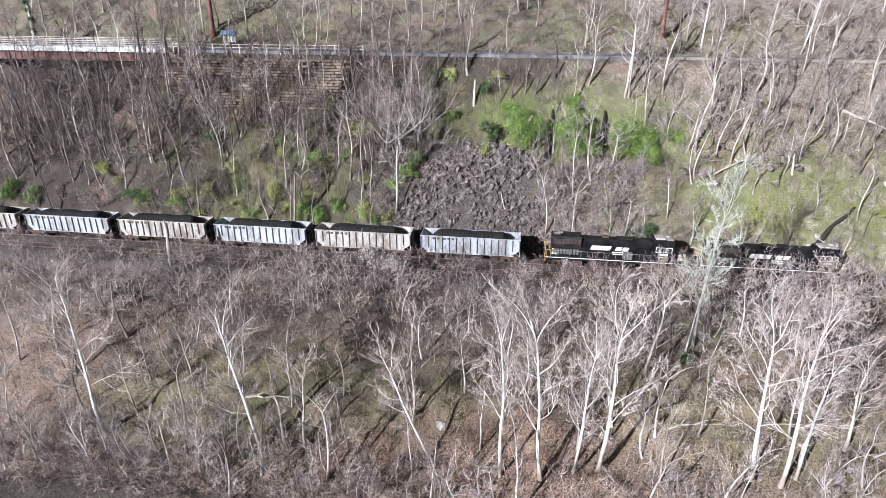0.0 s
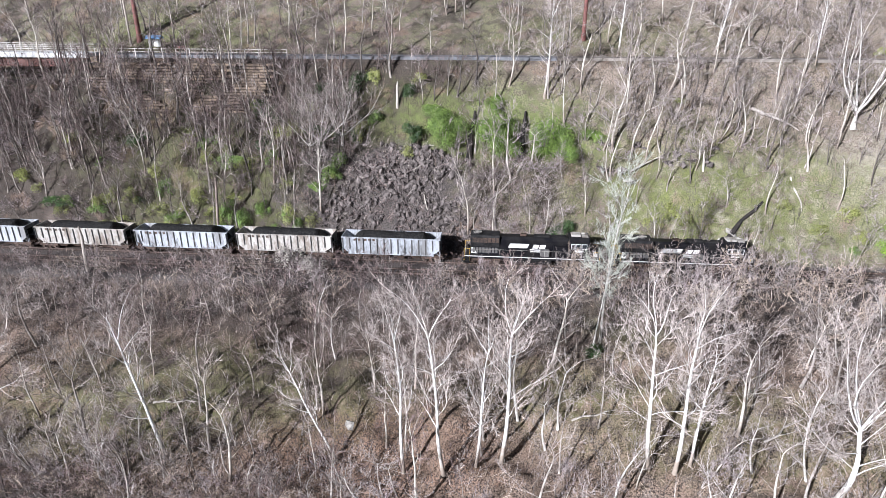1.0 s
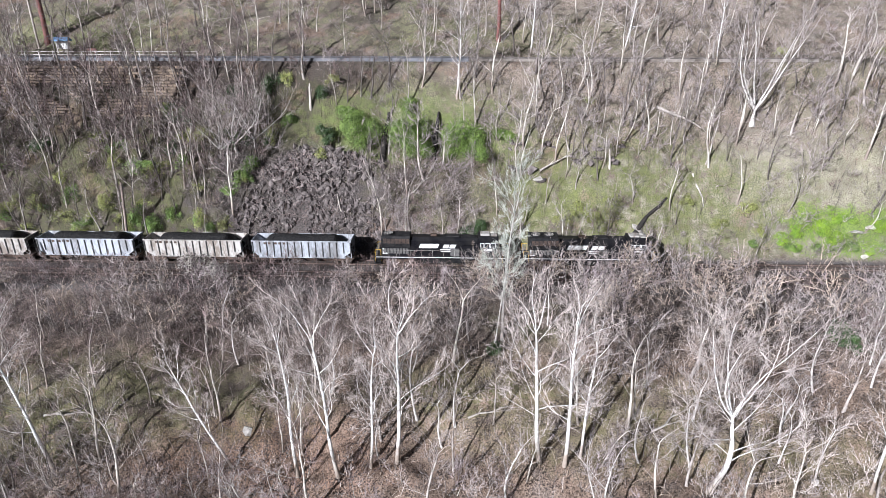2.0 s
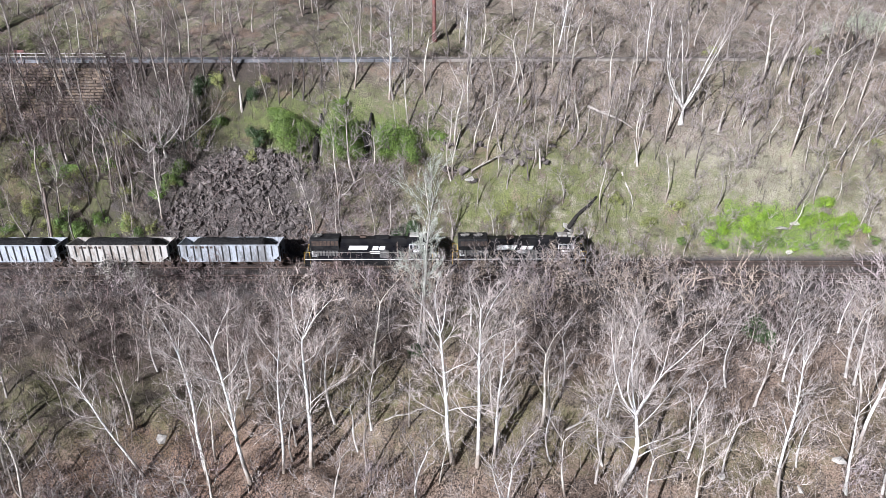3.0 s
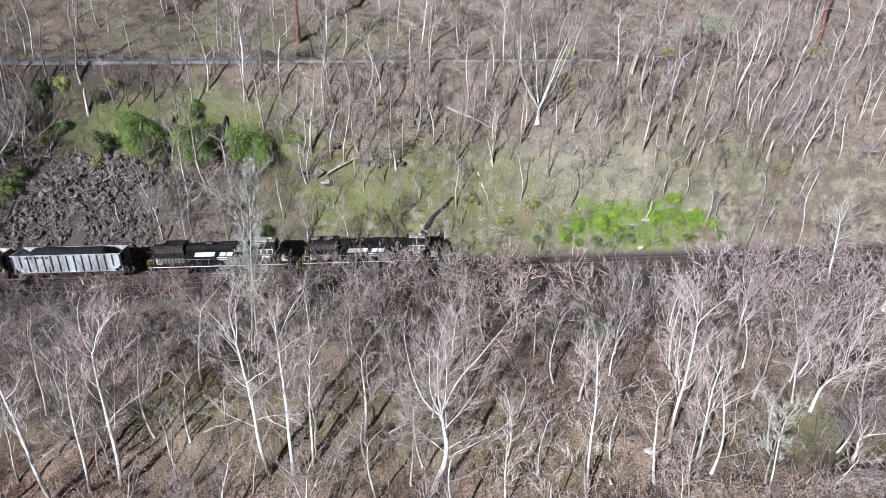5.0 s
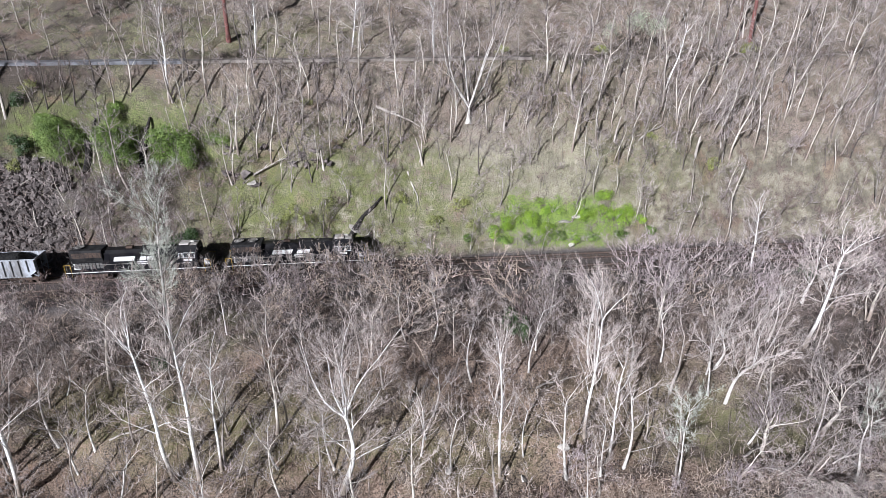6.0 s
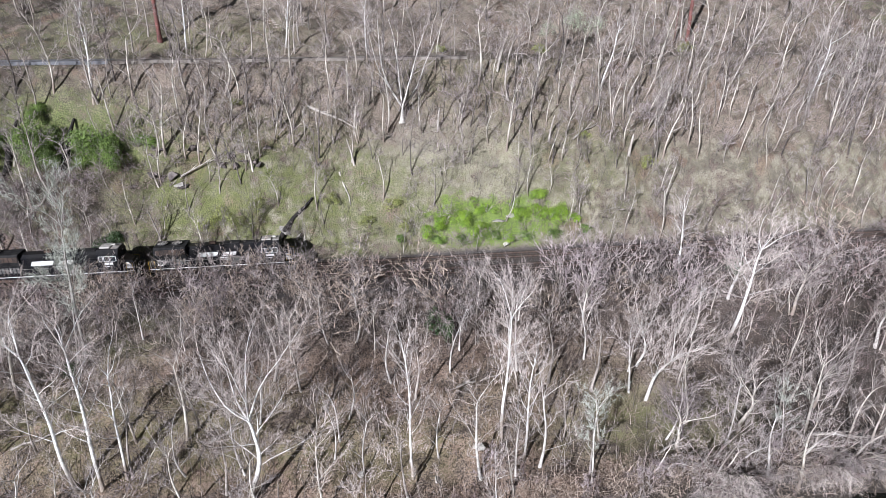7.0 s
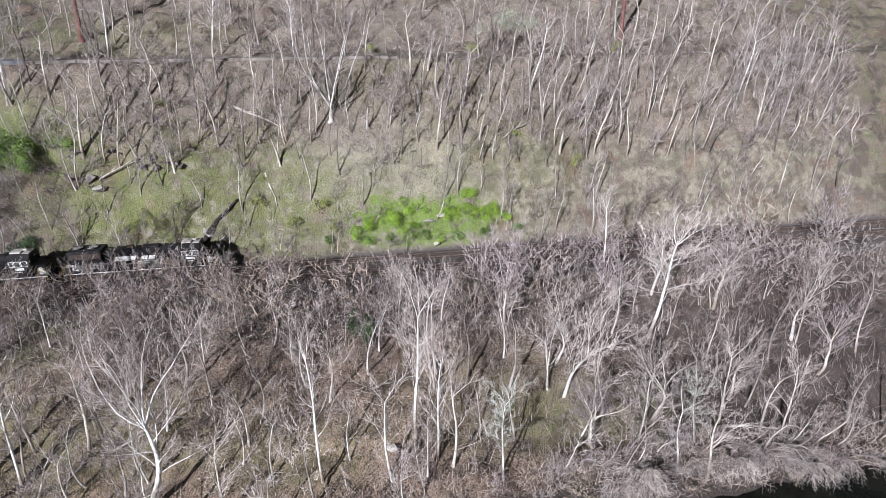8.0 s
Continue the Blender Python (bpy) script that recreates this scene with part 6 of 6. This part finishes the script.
fence = thing("trail_fence", "pale weathered post and rail fence beside the trail", "fence", pose(0, 0, 0))
for j in range(15):
    x = -64.0 + j * 2.4
    part("post", Solid().box(x - 0.07, x + 0.07, 20.3, 20.42, 26.4, 28.25, 0.015), RAILING_WOOD, fence)
    if j < 14:
        for z in (27.55, 28.05):
            part("rail", Solid().box(x + 0.075, x + 2.32, 20.325, 20.395, z, z + 0.1), RAILING_WOOD, fence)

zk = at_ground(-57.0, 27.4)
kiosk = thing("information_kiosk", "small trail kiosk with blue roof and white panel", "kiosk", pose(-57.0, 27.4, zk))
for x in (-1.1, 1.1):
    part("post", Solid().box(x - 0.08, x + 0.08, -0.08, 0.08, -0.3, 2.3), RAILING_WOOD, kiosk)
part("panel", Solid().box(-0.2, 1.0, -0.04, 0.04, 0.6, 2.0), WHITE_PAINT, kiosk, "white display panel")
part("panel", Solid().box(-1.0, -0.3, -0.04, 0.04, 0.6, 2.0), RAILING_WOOD, kiosk, "tan display panel")
part("roof", Solid().add([(-1.4, -0.8, 2.0), (1.4, -0.8, 2.0), (1.4, 0, 2.55), (-1.4, 0, 2.55), (-1.4, 0.8, 2.0), (1.4, 0.8, 2.0), (-1.4, -0.8, 1.93), (1.4, -0.8, 1.93), (-1.4, 0.8, 1.93), (1.4, 0.8, 1.93)],
                         [(0, 1, 2, 3), (3, 2, 5, 4), (0, 6, 7, 1), (4, 5, 9, 8), (6, 8, 9, 7), (0, 3, 4, 8, 6), (1, 7, 9, 5, 2)]), BLUE_ROOF, kiosk, "blue metal roof")
zb = at_ground(-52.6, 28)
bench = thing("trail_bench", "dark red timber bench beside the trail", "bench", pose(-52.6, 28, zb))
part("seat", Solid().box(-0.9, 0.9, -0.25, 0.25, 0.42, 0.5, 0.02), GIRDER_RED, bench)
part("backrest", Solid().box(-0.9, 0.9, 0.25, 0.32, 0.5, 0.95, 0.02), GIRDER_RED, bench)
for x in (-0.7, 0.7):
    part("leg", Solid().box(x - 0.05, x + 0.05, -0.22, 0.22, -0.1, 0.42), GIRDER_RED, bench)

for x, y, r in ((-61.9, 31, 0.46), (19.2, 31, 0.36), (114.3, 31, 0.36)):
    z = at_ground(x, y)
    tower = thing("power_pole", "tall rust-red steel power pole above the trail", "power pole", pose(x, y, z - 0.5), "rust-red power poles")
    part("shaft", Solid().cyl((0, 0, 0), (0, 0, 27), r, 12, r * 0.55), PYLON_RED, tower)
    part("base_collar", Solid().cyl((0, 0, 0.3), (0, 0, 1.6), r * 1.25, 12, r * 1.15), PYLON_RED, tower)
    for zz in (19.5, 22.5, 25.5):
        part("arm", Solid().cyl((-2.6, 0, zz + 0.3), (2.6, 0, zz + 0.3), 0.09, 6), PYLON_RED, tower)
for x, y in ((-63.4, 30.4), (112.0, 31.5)):
    z = at_ground(x, y)
    t = thing("power_pole", "slender pale pole beside the rust-red power pole", "power pole", pose(x, y, z - 0.5))
    part("shaft", Solid().cyl((0, 0, 0), (0, 0, 22), 0.2, 9, 0.12), POLE_WOOD if x < 0 else POLE_DARK, t)

zi = at_ground(-97, 28.4)
ivy = thing("ivy_clad_tree", "tall dead trunk clad in dark ivy above the bridge", "tree", pose(-97, 28.4, zi - 0.3))
part("trunk", Solid().tube([Vector((0, 0, 0)), Vector((0.1, 0, 5)), Vector((0.3, 0, 10)), Vector((0.2, 0, 15))], [0.4, 0.35, 0.28, 0.1], 8), BARK_PALE, ivy)
for j in range(7):
    part("ivy", LEAVES["dark"][j % 3], None, ivy).matrix_basis = Matrix.Translation((0.15 * (j % 3), 0, 0.6 + 1.7 * j)) @ Matrix.Rotation(j * 1.3, 4, "Z") @ Matrix.Diagonal((0.95, 0.95, 1.25, 1))

# ---- undergrowth and talus: what nobody could count ----
def undergrowth(name, seed, count, x0, x1, y0, y1, mat, label, size=(0.8, 2.6), r=0.02, tilt=(0.5, 1.45)):
    rr = np.random.RandomState(seed)
    px, py = rr.uniform(x0, x1, count), rr.uniform(y0, y1, count)
    keep = value_noise(px * 0.25 + seed, py * 0.25) > 0.33
    px, py = px[keep], py[keep]
    pz = height(px, py)
    s = Solid()
    for x, y, z in zip(px, py, pz):
        a, t, L = rr.uniform(0, 6.28), rr.uniform(*tilt), rr.uniform(*size)
        d = Vector((math.cos(a) * math.sin(t), math.sin(a) * math.sin(t), math.cos(t)))
        p = Vector((x, y, z - 0.05))
        w = d.cross(Vector((rr.normal(), rr.normal(), rr.normal()))).normalized() * r
        q = p + d * L * 0.55 + Vector((0, 0, 0.08))
        s.add([p - w, p + w, q + w * 0.8, q - w * 0.8, p + d * L + Vector((0, 0, -0.12 * L))], [(0, 1, 2, 3), (3, 2, 4)])
    tagged(new(name, s.mesh(name, mat)), label, "undergrowth", kind="stuff")


undergrowth("undergrowth", 31, 4500, -64, 4, -37, -9, TWIG_DULL, "tangle of dead brown stems on the woodland floor")
undergrowth("undergrowth", 41, 5000, 4, 126, -37, -9, TWIG_TAN, "tangle of dead tan stems on the woodland floor")
undergrowth("undergrowth", 32, 10000, -95, 170, 3.5, 20, TWIG_DULL, "tangle of dead brown vines on the steep slope")
undergrowth("upright_stems", 35, 2200, -95, 150, 3.6, 20, TWIG_DULL, "thin upright bare stems crowding the steep slope", (1.2, 3.6), 0.02, (0.03, 0.5))
undergrowth("upright_stems", 36, 2000, -95, 150, 3.6, 20, BARK_DARK, "thin dark upright stems crowding the steep slope", (1.5, 4.2), 0.028, (0.03, 0.45))
undergrowth("upright_stems", 37, 2600, -75, 130, -36, -9, TWIG_PALE, "thin pale upright stems in the riverside wood", (1.2, 3.4), 0.018, (0.03, 0.6))
undergrowth("upright_stems", 38, 2600, -75, 130, -36, -9, BARK_DARK, "thin dark upright stems in the riverside wood", (1.2, 4.0), 0.03, (0.03, 0.5))
undergrowth("undergrowth", 33, 6000, -28, 22, 3.2, 11, TWIG_RED, "russet dead brambles over the rocky slope")
undergrowth("undergrowth", 39, 3000, -27, 16, 3.4, 12.5, TWIG_PALE, "pale dead vines over the talus slope", (0.6, 2.4), 0.022)
undergrowth("undergrowth", 42, 3600, 48, 124, -39.6, -34.5, TWIG_TAN, "pale dead stems drooping over the river edge", (0.8, 2.6), 0.022, (0.4, 1.3))
undergrowth("undergrowth", 34, 7000, -100, 190, 24.6, 46, TWIG_DULL, "dead brown stems on the upper hill", (0.8, 2.2), 0.02)

outcrop = tagged(new("rock_outcrop"), "bare dark talus slope of broken angular stones", "rock slope", kind="structure")
rr = random.Random(58)
loose, count = Solid(), 0
for _ in range(3400):
    u = rr.random()
    y = 3.1 + 8.8 * u
    half = 14.5 * (1 - u * 0.66)
    x = -12.5 + 5.0 * u + (rr.uniform(-1, 1) if rr.random() < 0.75 else rr.gauss(0, 0.6)) * half
    if value_noise(np.array(x * 0.35), np.array(y * 0.5 + 40)) < 0.2:
        continue
    size = rr.uniform(0.25, 0.6) if rr.random() < 0.78 else rr.uniform(0.6, 1.25)
    m = Matrix.Translation((x, y, at_ground(x, y) + size * 0.16)) @ Euler((rr.uniform(0, 6), rr.uniform(0, 6), rr.uniform(0, 6))).to_matrix().to_4x4() @ Matrix.Diagonal((size * rr.uniform(0.9, 1.25), size, size, 1))
    me = BLOCKS[rr.randrange(12)]
    if count < 300 and size > 0.5:
        st = new("stone", me)
        st.matrix_basis = m
        st.parent = outcrop
        count += 1
    else:
        loose.add([m @ v.co for v in me.vertices], [tuple(p.vertices) for p in me.polygons])
rest = new("loose_stones", loose.mesh("loose_stones", ROCK_DARK))
rest.parent = outcrop
tagged(rest, kind="stuff")
